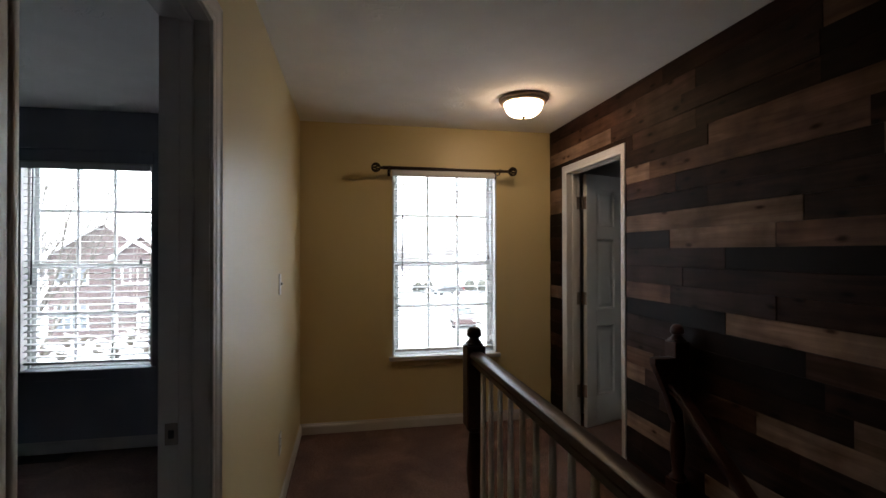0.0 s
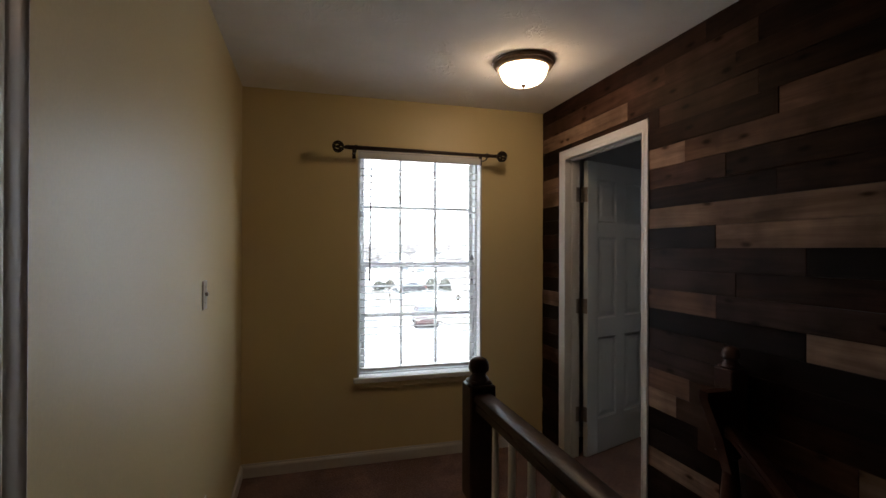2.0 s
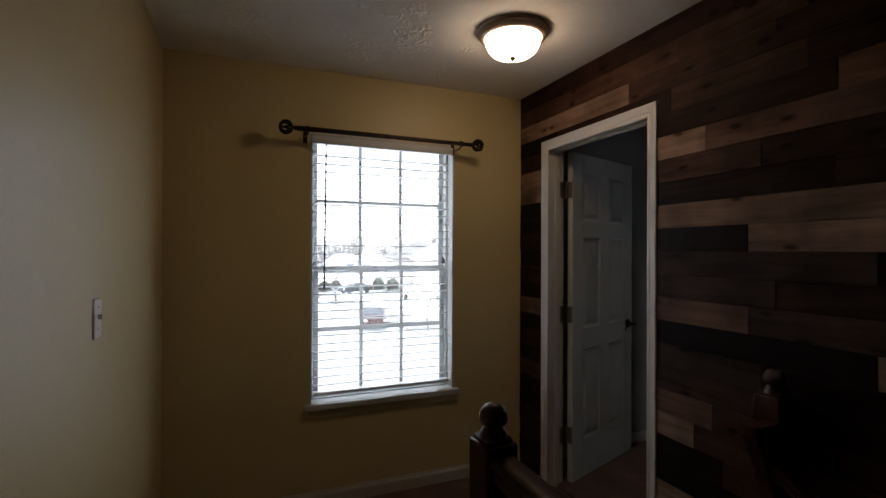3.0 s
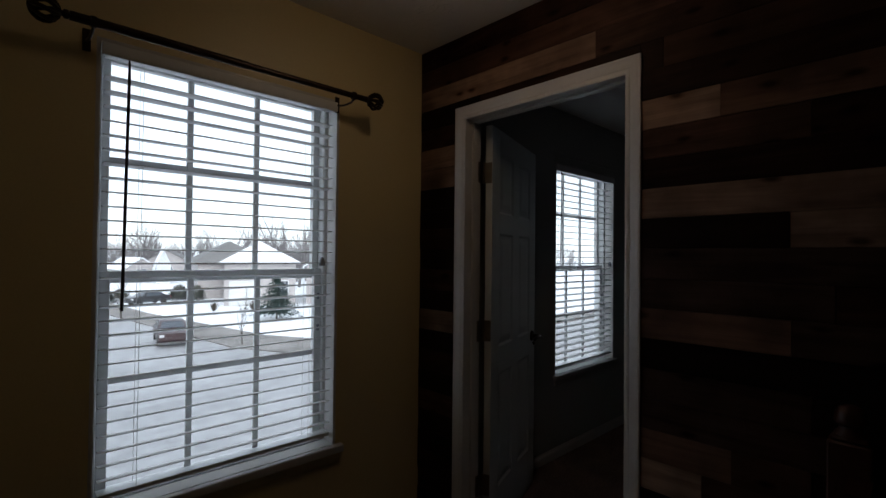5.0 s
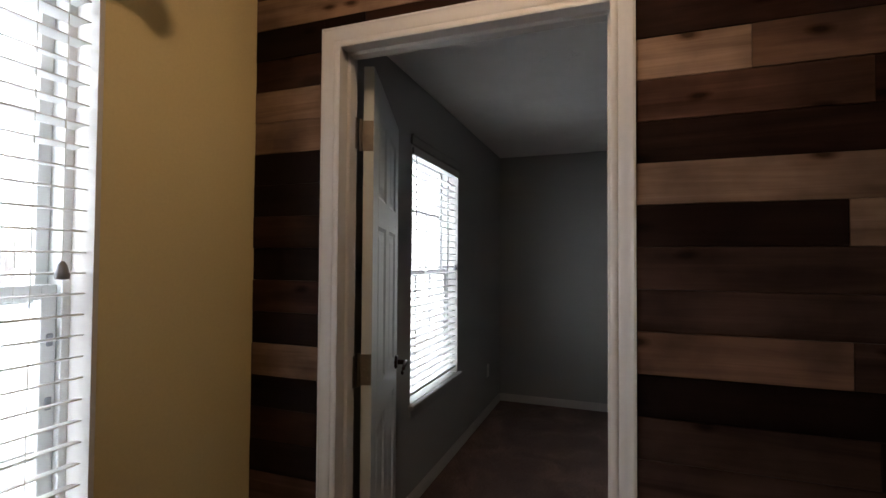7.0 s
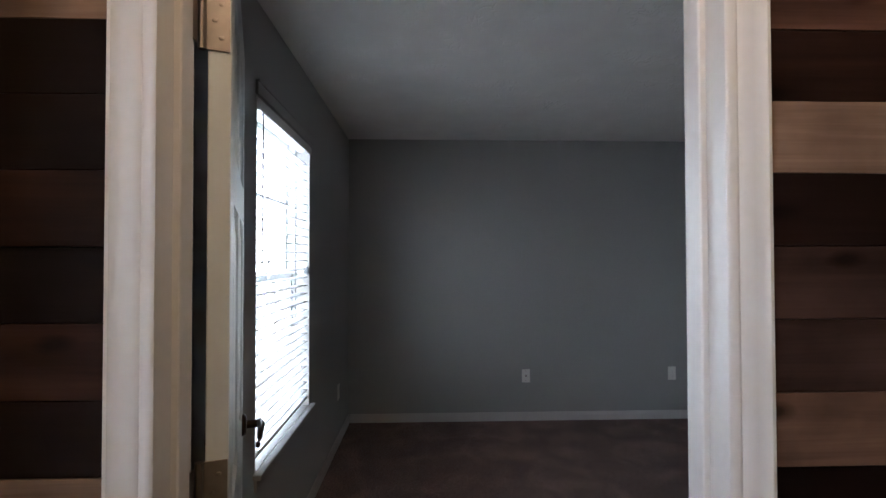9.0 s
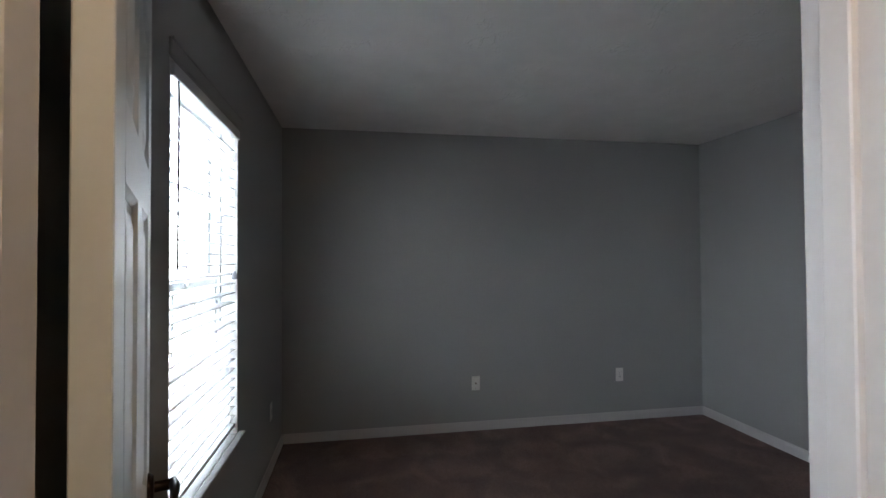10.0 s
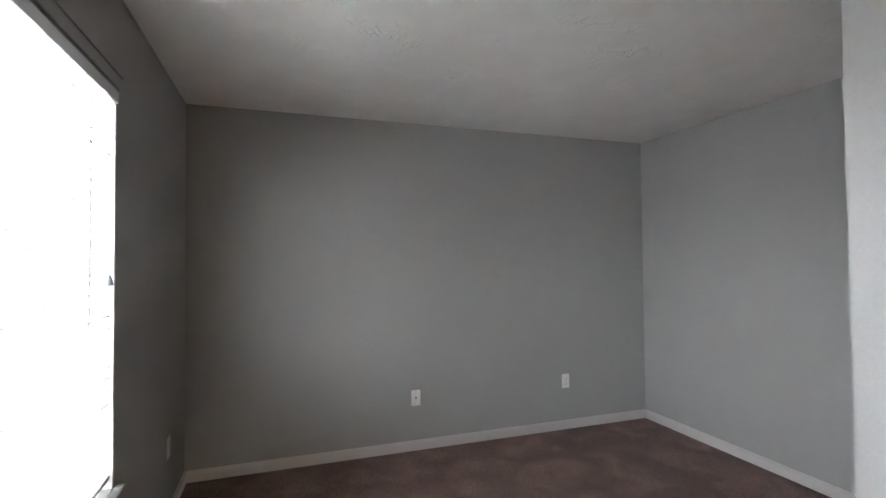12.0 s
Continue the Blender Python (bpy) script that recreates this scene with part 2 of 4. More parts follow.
M_TASSEL = surface("grey_tassel_plastic", (0.24, 0.25, 0.28), 0.35, bump=0)
M_WAND = surface("dark_wand_plastic", (0.03, 0.03, 0.035), 0.25, bump=0)
M_BOWL = lamp_glass()
P_BLACK = plank_wood("plank_black_brown", (0.00673, 0.00332, 0.00285), (0.0142, 0.00696, 0.0057))
P_DARK = plank_wood("plank_dark_brown", (0.0146, 0.00656, 0.00496), (0.0346, 0.0155, 0.0113))
P_MID = plank_wood("plank_reddish_brown", (0.0396, 0.0194, 0.0136), (0.0775, 0.0396, 0.0277))
P_LIGHT = plank_wood("plank_natural_pine", (0.146, 0.0933, 0.0651), (0.253, 0.167, 0.121))
P_TAN = plank_wood("plank_tan_brown", (0.0853, 0.047, 0.0322), (0.156, 0.0897, 0.0618))
# dark brown planks, with window sheen put in as a lighter, greyer tone
P_GREY = plank_wood("plank_sheen_brown", (0.0231, 0.0125, 0.0103), (0.0523, 0.0292, 0.0236), 0.0)
TONES = {"b": P_BLACK, "d": P_DARK, "m": P_MID, "l": P_LIGHT, "g": P_GREY, "n": P_TAN}
M_SNOW = surface("snow", (0.80, 0.82, 0.85), 0.8, spread=0.07, coarse=0.25, fine=3, bump=0.3, depth=0.05)
M_SLUSH = surface("slushy_street", (0.262, 0.262, 0.27), 0.5, spread=0.42, coarse=0.16, fine=1.6, bump=0.3, depth=0.02)
M_VERGE = surface("wet_winter_grass", (0.19, 0.178, 0.168), 0.9, spread=0.65, coarse=0.6, fine=6, bump=0.5, depth=0.05)
M_SIDING = surface("pale_siding", (0.40, 0.37, 0.36), 0.7, spread=0.05, fine=5)
M_SHINGLE = surface("grey_shingles", (0.16, 0.155, 0.15), 0.85, spread=0.25, coarse=0.6, fine=8)
M_PANE = surface("house_window_glass", (0.06, 0.07, 0.085), 0.08, spread=0.1, bump=0)
M_BRICK = brick_wall("red_brick")
M_BARK = surface("grey_bark", (0.085, 0.075, 0.066), 0.9, spread=0.3, coarse=3, fine=30)
# paler copy of the bark: distance haze is put into its colour
M_HAZY = surface("haze_paled_bark", (0.17, 0.16, 0.16), 0.9, spread=0.3, coarse=0.3, fine=4, bump=0)
M_EVERGREEN = surface("dusty_evergreen_leaves", (0.12, 0.125, 0.11), 0.85, spread=0.4, coarse=2, fine=20, bump=0)
M_NEEDLE = surface("spruce_needles", (0.022, 0.04, 0.034), 0.8, spread=0.4, coarse=2, fine=20, bump=0)
M_BUSH = surface("bare_shrub_twigs", (0.09, 0.075, 0.06), 0.9, spread=0.4, bump=0)
M_CAR = surface("dark_red_car_paint", (0.028, 0.008, 0.010), 0.38, metal=0.1, spread=0.15, bump=0, coat=0.2)
M_GREYCAR = surface("dark_grey_car_paint", (0.03, 0.031, 0.034), 0.38, metal=0.1, spread=0.15, bump=0, coat=0.2)
M_TYRE = surface("tyre_rubber", (0.02, 0.02, 0.02), 0.8, bump=0)
M_TAIL = surface("red_tail_lamp", (0.35, 0.02, 0.02), 0.2, bump=0)
M_HEADLAMP = surface("clear_head_lamp", (0.6, 0.6, 0.62), 0.12, bump=0)


# ---- building helpers ----
def box(bm, lo, hi, bevel=0.0, seg=1):
    lo, hi = Vector(lo), Vector(hi)
    g = bmesh.ops.create_cube(bm, size=1.0, matrix=Matrix.Translation((lo + hi) / 2) @ Matrix.Diagonal((*(hi - lo), 1)))
    if bevel:
        edges = list({e for v in g["verts"] for e in v.link_edges})
        bmesh.ops.bevel(bm, geom=edges, offset=bevel, segments=seg, affect="EDGES", profile=0.5)


def lathe(bm, profile, segs=20, at=(0, 0, 0), axis="z"):
    """Turn (radius, height) pairs about an axis through at."""
    rings = []
    for r, h in profile:
        ring = []
        for k in range(segs):
            a = 2 * math.pi * k / segs
            p = (r * math.cos(a), r * math.sin(a), h)
            if axis == "x":
                p = (h, p[0], p[1])
            elif axis == "y":
                p = (p[1], h, p[0])
            ring.append(bm.verts.new(Vector(at) + Vector(p)))
        rings.append(ring)
    for a, b in zip(rings, rings[1:]):
        for k in range(segs):
            bm.faces.new((a[k], a[(k + 1) % segs], b[(k + 1) % segs], b[k]))
    bm.faces.new(list(reversed(rings[0])))
    bm.faces.new(rings[-1])


def tube(bm, points, radius, segs=8):
    """A round rod along points; radius may be one value or one a point."""
    pts = [Vector(p) for p in points]
    rings = []
    for i, p in enumerate(pts):
        d = (pts[min(i + 1, len(pts) - 1)] - pts[max(i - 1, 0)]).normalized()
        u = d.cross(Vector((0, 0, 1)) if abs(d.z) < 0.9 else Vector((1, 0, 0))).normalized()
        v = d.cross(u)
        r = radius[i] if isinstance(radius, (list, tuple)) else radius
        rings.append([bm.verts.new(p + r * (math.cos(2 * math.pi * k / segs) * u + math.sin(2 * math.pi * k / segs) * v)) for k in range(segs)])
    for a, b in zip(rings, rings[1:]):
        for k in range(segs):
            bm.faces.new((a[k], a[(k + 1) % segs], b[(k + 1) % segs], b[k]))
    bm.faces.new(list(reversed(rings[0])))
    bm.faces.new(rings[-1])


def sweep(bm, profile, path_at):
    """Loft a closed profile of (u, d) through path_at(u, d), which gives the points of the run."""
    runs = [[bm.verts.new(p) for p in path_at(u, d)] for u, d in profile]
    n = len(runs)
    for i in range(n):
        a, b = runs[i], runs[(i + 1) % n]
        for k in range(len(a) - 1):
            bm.faces.new((a[k], a[k + 1], b[k + 1], b[k]))
    bm.faces.new([r[0] for r in runs])
    bm.faces.new([r[-1] for r in reversed(runs)])


def mesh_of(name, bm, material, smooth=False):
    bmesh.ops.recalc_face_normals(bm, faces=bm.faces)
    me = bpy.data.meshes.new(name)
    bm.to_mesh(me)
    bm.free()
    me.materials.append(material)
    if smooth:
        me.shade_smooth()
        me.set_sharp_from_angle(angle=radians(38))
    return me


def part(name, bm, material, parent, label="", smooth=False):
    ob = new(name, mesh_of(name, bm, material, smooth))
    ob.parent = parent
    return tagged(ob, label)


def thing(name, m, label, category, group="", kind=""):
    ob = new(name)
    ob.empty_display_size = 0.1
    ob.matrix_world = m
    return tagged(ob, label, category, group, kind)


def solid(name, bm, material, label, category, kind="structure", smooth=False):
    return tagged(new(name, mesh_of(name, bm, material, smooth)), label, category, "", kind)


def wall_boxes(bm, axis, lo, hi, z0, z1, thick, holes=()):
    """A wall along x or y from lo to hi, thick = (from, to) across, with holes (from, to, bottom, top) cut through."""
    def put(a, b, c, d):
        if b - a > 1e-6 and d - c > 1e-6:
            if axis == "x":
                box(bm, (a, thick[0], c), (b, thick[1], d))
            else:
                box(bm, (thick[0], a, c), (thick[1], b, d))
    at = lo
    for a, b, c, d in sorted(holes):
        put(at, a, z0, z1)
        put(a, b, z0, c)
        put(a, b, d, z1)
        at = b
    put(at, hi, z0, z1)


def wall(name, axis, lo, hi, thick, material, label, holes=(), z0=0.0, z1=CEIL):
    bm = bmesh.new()
    wall_boxes(bm, axis, lo, hi, z0, z1, thick, holes)
    return solid(name, bm, material, label, "wall")


# ---- large structure ----
WINDOWS = {"left": (-1.893, -1.041), "hall": (0.713, 1.592), "bed": (3.318, 4.183)}


def win_hole(k):
    return (*WINDOWS[k], WIN_Z0[k] - 0.02, WIN_Z1[k])


wall("wall_north_left_room", "x", LEFT_W - 0.12, -0.058, (NORTH, NORTH + 0.16), M_BLUE, "dark blue painted wall with a window", [win_hole("left")])
wall("wall_north_hall", "x", -0.058, HALL_E + 0.057, (NORTH, NORTH + 0.16), M_YELLOW, "yellow painted hall wall with a window", [win_hole("hall")])
wall("wall_north_bedroom", "x", HALL_E + 0.057, BED_E + 0.12, (NORTH, NORTH + 0.16), M_GREY, "grey painted bedroom wall with a window", [win_hole("bed")])
LD = (LDOOR_Y0 - 0.02, LDOOR_Y1 + 0.02, 0.0, DOOR_H + 0.02)
wall("wall_west_hall", "y", SOUTH, NORTH, (-0.058, 0.0), M_YELLOW, "yellow painted hall wall with a doorway", [LD])
wall("wall_east_left_room", "y", LEFT_S, NORTH, (-0.116, -0.058), M_BLUE, "dark blue painted wall with a doorway", [LD])
wall("wall_west_left_room", "y", LEFT_S, NORTH, (LEFT_W - 0.12, LEFT_W), M_BLUE, "dark blue painted wall")
wall("wall_south_left_room", "x", LEFT_W - 0.12, -0.058, (LEFT_S - 0.12, LEFT_S), M_BLUE, "dark blue painted wall")
BD = (DOOR_Y0 - 0.02, DOOR_Y1 + 0.02, 0.0, DOOR_H + 0.02)
wall("wall_west_bedroom", "y", BED_S, NORTH, (HALL_E + 0.03, BED_W), M_GREY, "grey painted bedroom wall with a doorway", [BD])
wall("wall_east_bedroom", "y", BED_S - 0.12, NORTH, (BED_E, BED_E + 0.12), M_GREY, "plain grey painted bedroom wall with two outlets")
wall("wall_south_bedroom", "x", BED_W, BED_E, (BED_S - 0.12, BED_S), M_GREY, "plain grey painted bedroom wall")
wall("wall_closet", "y", BED_S, CLOSET_Y - 0.1, (CLOSET_X - 0.1, CLOSET_X), M_GREY, "grey painted closet side wall")
wall("wall_closet_end", "x", BED_W, CLOSET_X, (CLOSET_Y - 0.1, CLOSET_Y), M_GREY, "grey painted closet end wall facing the window")
wall("wall_south_hall", "x", -0.058, HALL_E + 0.03, (SOUTH - 0.12, SOUTH), M_YELLOW, "yellow painted wall at the hall's end", z0=-2.95)
wall("wall_stairwell", "y", SOUTH, WELL_Y, (WELL_X - 0.1, WELL_X), M_YELLOW, "yellow painted wall under the stair landing", z0=-2.95, z1=-0.32)
wall("wall_stairwell_end", "x", WELL_X, HALL_E, (WELL_Y + 0.02, WELL_Y + 0.12), M_YELLOW, "wall under the stair head", z0=-2.95, z1=-0.32)

wood_wall = bmesh.new()
wall_boxes(wood_wall, "y", SOUTH, NORTH, -2.95, CEIL, (HALL_E, HALL_E + 0.03), [(BD[0], BD[1], -0.31, BD[3])])
wood_wall = solid("wall_east_hall", wood_wall, M_BACKING, "accent wall clad in stained planks of mixed browns", "wall")

bm = bmesh.new()
box(bm, (LEFT_W - 0.12, LEFT_S - 0.12, CEIL), (-0.058, NORTH + 0.16, CEIL + 0.15))
solid("ceiling_left_room", bm, M_CEIL, "white stomp-textured ceiling", "ceiling")
bm = bmesh.new()
box(bm, (-0.058, SOUTH - 0.12, CEIL), (HALL_E + 0.057, NORTH + 0.16, CEIL + 0.15))
solid("ceiling_hall", bm, M_CEIL, "white stomp-textured hall ceiling", "ceiling")
bm = bmesh.new()
box(bm, (HALL_E + 0.057, BED_S - 0.12, CEIL), (BED_E + 0.12, NORTH + 0.16, CEIL + 0.15))
solid("ceiling_bedroom", bm, M_CEIL, "white stomp-textured bedroom ceiling", "ceiling")

bm = bmesh.new()
box(bm, (-0.058, SOUTH, -0.3), (WELL_X, WELL_Y, 0))
box(bm, (-0.058, WELL_Y, -0.3), (HALL_E + 0.057, NORTH + 0.16, 0))
solid("floor_hall", bm, M_CARPET, "dark brown carpet in the hall and stair head", "floor")
bm = bmesh.new()
box(bm, (HALL_E + 0.057, BED_S - 0.12, -0.3), (BED_E + 0.12, NORTH + 0.16, 0.012))
solid("floor_bedroom", bm, M_CARPET, "dark brown bedroom carpet", "floor")
bm = bmesh.new()
box(bm, (LEFT_W - 0.12, LEFT_S - 0.12, -0.3), (-0.058, NORTH + 0.16, 0))
solid("floor_left_room", bm, M_CARPET, "dark brown carpet", "floor")
bm = bmesh.new()
box(bm, (-0.058, SOUTH, -3.1), (HALL_E + 0.03, WELL_Y + 0.12, -2.88))
solid("floor_below", bm, M_CARPET, "carpet at the foot of the stairs", "floor")
# outer walls of the storey below
for name, lo, hi in (("facade_north", (LEFT_W - 0.12, NORTH, GROUND - 0.3), (BED_E + 0.12, NORTH + 0.16, 0)),
                     ("facade_east", (BED_E, SOUTH - 0.12, GROUND - 0.3), (BED_E + 0.12, NORTH, -0.3)),
                     ("facade_west", (LEFT_W - 0.12, SOUTH - 0.12, GROUND - 0.3), (LEFT_W, NORTH, -0.3))):
    bm = bmesh.new()
    if name == "facade_north":
        box(bm, lo, (hi[0], hi[1], -0.3))
    else:
        box(bm, lo, hi)
    solid(name, bm, M_SIDING, "pale siding on the storey below", "wall")

# stairs going down along the plank wall
bm = bmesh.new()
for k in range(15):
    y1 = WELL_Y - 0.255 * k
    z = -0.19 * (k + 1)
    if z < -2.88:
        break
    box(bm, (WELL_X, y1 - 0.28, z - 0.19), (HALL_E - 0.03, y1, z), 0.012, 2)
solid("stairs", bm, M_CARPET, "brown carpeted stairs going down", "stairs")


# ---- trim ----
CASING = [(0, 0), (0, 0.009), (0.004, 0.012), (0.014, 0.012), (0.018, 0.009), (0.024, 0.013), (0.036, 0.016), (0.046, 0.017), (0.052, 0.021), (0.058, 0.019), (0.058, 0)]


def casing(name, face, side, y0, y1, top, label):
    """Moulded door casing on a wall face x = face, standing proud to side (+1 or -1)."""
    bm = bmesh.new()
    sweep(bm, CASING, lambda u, d: [(face + side * d, y0 - u, 0.002), (face + side * d, y0 - u, top + u), (face + side * d, y1 + u, top + u), (face + side * d, y1 + u, 0.002)])
    return solid(name, bm, M_TRIM, label, "trim", smooth=True)


def jamb(name, x0, x1, y0, y1, top, stop_x):
    def run(u, x):
        return [(x, y0 - u, 0.001), (x, y0 - u, top + u), (x, y1 + u, top + u), (x, y1 + u, 0.001)]
    bm = bmesh.new()
    sweep(bm, [(0, x0), (0.019, x0), (0.019, x1), (0, x1)], run)
    solid(name, bm, M_TRIM, "white painted door jamb", "trim")
    bm = bmesh.new()
    sweep(bm, [(-0.011, stop_x - 0.015), (-0.009, stop_x - 0.017), (-0.0005, stop_x - 0.017), (-0.0005, stop_x + 0.017), (-0.009, stop_x + 0.017), (-0.011, stop_x + 0.015)], run)
    return solid("door_stop", bm, M_TRIM, "white painted door stop on the jamb", "trim")


casing("door_casing_bedroom_hall_side", HALL_E - 0.003, -1, DOOR_Y0 + 0.004, DOOR_Y1 - 0.004, DOOR_H - 0.004, "white moulded casing round the bedroom doorway")
casing("door_casing_bedroom", BED_W, 1, DOOR_Y0 - 0.004, DOOR_Y1 + 0.004, DOOR_H + 0.004, "white moulded door casing")
jamb("door_jamb_bedroom", HALL_E - 0.005, BED_W + 0.001, DOOR_Y0, DOOR_Y1, DOOR_H, HALL_E + 0.055)
casing("door_casing_left_room_hall_side", 0.0, 1, LDOOR_Y0 - 0.004, LDOOR_Y1 + 0.004, DOOR_H + 0.004, "white moulded casing round a doorway")
casing("door_casing_left_room", -0.116, -1, LDOOR_Y0 - 0.004, LDOOR_Y1 + 0.004, DOOR_H + 0.004, "white moulded casing round a doorway")
jamb("door_jamb_left_room", -0.117, 0.001, LDOOR_Y0, LDOOR_Y1, DOOR_H, -0.055)

strike = thing("strike_plate", pose(-0.092, LDOOR_Y1, 0.93), "small brass strike plate on a white jamb", "strike plate")
bm = bmesh.new()
box(bm, (-0.016, -0.002, -0.029), (0.016, 0.0, 0.029), 0.0006)
part("plate", bm, M_NICKEL, strike)
bm = bmesh.new()
box(bm, (-0.007, -0.003, -0.011), (0.007, -0.0019, 0.011))
part("latch_hole", bm, M_SLOT, strike, "dark latch hole")

BASE = [(0, 0), (0.013, 0), (0.013, 0.058), (0.010, 0.068), (0.006, 0.074), (0.005, 0.083), (0, 0.083)]


def baseboard(a, b, out):
    """A run of baseboard from a to b on the floor; out is the way it stands off its wall."""
    bm = bmesh.new()
    sweep(bm, BASE, lambda d, h: [(a[0] + out[0] * d, a[1] + out[1] * d, h + 0.001), (b[0] + out[0] * d, b[1] + out[1] * d, h + 0.001)])
    return solid("baseboard", bm, M_TRIM, "white painted baseboard", "baseboard")


baseboard((0.0, NORTH), (HALL_E - 0.018, NORTH), (0, -1))
baseboard((0.0, LDOOR_Y1 + 0.063), (0.0, NORTH - 0.013), (1, 0))
baseboard((0.0, SOUTH), (0.0, LDOOR_Y0 - 0.063), (1, 0))
baseboard((BED_W, NORTH), (BED_E, NORTH), (0, -1))
baseboard((BED_E, BED_S), (BED_E, NORTH - 0.013), (-1, 0))
baseboard((CLOSET_X, BED_S), (BED_E - 0.013, BED_S), (0, 1))
baseboard((CLOSET_X, BED_S + 0.013), (CLOSET_X, CLOSET_Y), (1, 0))
baseboard((BED_W + 0.013, CLOSET_Y), (CLOSET_X + 0.013, CLOSET_Y), (0, 1))
baseboard((BED_W, CLOSET_Y), (BED_W, DOOR_Y0 - 0.063), (1, 0))
baseboard((BED_W, DOOR_Y1 + 0.063), (BED_W, NORTH - 0.013), (1, 0))
baseboard((LEFT_W, NORTH), (-0.116, NORTH), (0, -1))


# ---- windows ----
def ring(bm, x0, x1, z0, z1, y0, y1, w, bevel=0.002):
    box(bm, (x0, y0, z0), (x0 + w, y1, z1), bevel)
    box(bm, (x1 - w, y0, z0), (x1, y1, z1), bevel)
    box(bm, (x0 + w, y0, z0), (x1 - w, y1, z0 + w), bevel)
    box(bm, (x0 + w, y0, z1 - w), (x1 - w, y1, z1), bevel)


def sash(window, x0, x1, z0, z1, y0, y1, rail, bar):
    """A sash with its grid of six panes."""
    bm = bmesh.new()
    ring(bm, x0, x1, z0, z1, y0, y1, rail)
    ax, bx, az, bz = x0 + rail, x1 - rail, z0 + rail, z1 - rail
    ym = (y0 + y1) / 2
    for k in (1, 2):
        x = ax + (bx - ax) * k / 3
        box(bm, (x - 0.011, ym - 0.007, az), (x + 0.011, ym + 0.007, bz), 0.002)
    zc = bar
    for k in range(3):
        a, b = ax + (bx - ax) * k / 3, ax + (bx - ax) * (k + 1) / 3
        box(bm, (a + (0.011 if k else 0), ym - 0.006, zc - 0.011), (b - (0.011 if k < 2 else 0), ym + 0.006, zc + 0.011), 0.002)
    s = part("sash", bm, M_VINYL, window)
    w = (bx - ax) / 3
    for low, top in ((az, zc), (zc, bz)):
        bm = bmesh.new()
        box(bm, (-w / 2, -0.0015, (low - top) / 2), (w / 2, 0.0015, (top - low) / 2))
        me = mesh_of("pane", bm, M_GLASS)
        for i in range(3):
            p = new("pane", me)
            p.location = (ax + w * (i + 0.5), ym, (low + top) / 2)
            p.parent = s
    return s


def window(name, key, label, return_mat, head):
    x0, x1 = WINDOWS[key]
    z0, z1, mid = WIN_Z0[key], WIN_Z1[key], WIN_MID
    nose = 0.033 if key == "hall" else 0.024
    win = thing(name, Matrix.Identity(4), label, "window", "", "structure")
    y = NORTH
    bm = bmesh.new()
    # painted returns of the opening
    box(bm, (x0, y + 0.001, z0), (x0 + 0.012, y + 0.075, z1 - 0.012))
    box(bm, (x1 - 0.012, y + 0.001, z0), (x1, y + 0.075, z1 - 0.012))
    box(bm, (x0, y + 0.001, z1 - 0.012), (x1, y + 0.075, z1))
    part("window_return", bm, M_TRIM, win)
    bm = bmesh.new()
    ring(bm, x0 + 0.002, x1 - 0.002, z0 - 0.018, z1 + 0.026, y + 0.076, y + 0.158, 0.027)
    part("window_frame", bm, M_VINYL, win)
    sash(win, x0 + 0.030, x1 - 0.030, mid - 0.02, z1 - 0.004, y + 0.122, y + 0.15, 0.028, 1.72)
    sash(win, x0 + 0.030, x1 - 0.030, z0 + 0.003, mid + 0.022, y + 0.09, y + 0.118, 0.032, 0.968)
    bm = bmesh.new()
    box(bm, (0.5 * (x0 + x1) - 0.03, y + 0.074, mid + 0.0), (0.5 * (x0 + x1) + 0.03, y + 0.0895, mid + 0.02), 0.004, 2)
    part("sash_lock", bm, M_VINYL, win)
    for z in (mid - 0.10, mid - 0.24):
        bm = bmesh.new()
        box(bm, (x1 - 0.052, y + 0.082, z - 0.014), (x1 - 0.040, y + 0.0895, z + 0.014), 0.002)
        part("vent_stop", bm, M_TASSEL, win, "small grey vent stop")
    bm = bmesh.new()
    box(bm, (x0 - 0.025, y - 0.035, z0 - nose), (x1 + 0.025, y - 0.0005, z0), 0.006, 2)
    box(bm, (x0 + 0.001, y - 0.0005, z0 - 0.0195), (x1 - 0.001, y + 0.0755, z0 - 0.0005))
    part("window_sill", bm, M_TRIM if key == "hall" else return_mat, win)
    bm = bmesh.new()
    box(bm, (x0 - 0.01, y - 0.014, z0 - 0.075), (x1 + 0.01, y - 0.0005, z0 - nose - 0.0005), 0.004, 2)
    part("apron", bm, M_YELLOW if key == "hall" else return_mat, win)
    if head:
        bm = bmesh.new()
        box(bm, (x0 - 0.01, y - 0.012, z1 + 0.001), (x1 + 0.01, y - 0.0005, z1 + (0.09 if head == "blue" else 0.06)), 0.003)
        box(bm, (x0 - 0.016, y - 0.02, z1 + (0.09 if head == "blue" else 0.06) - 0.014), (x1 + 0.016, y - 0.0125, z1 + (0.09 if head == "blue" else 0.06)), 0.003)
        part("head_trim", bm, return_mat, win)
    return win


window("window_1", "left", "white double-hung window in a dark blue wall", M_BLUE, "blue")
window("window_2", "hall", "white double-hung window in a yellow wall", M_TRIM, "")
window("window_3", "bed", "white double-hung window in a grey wall", M_GREY, "grey")


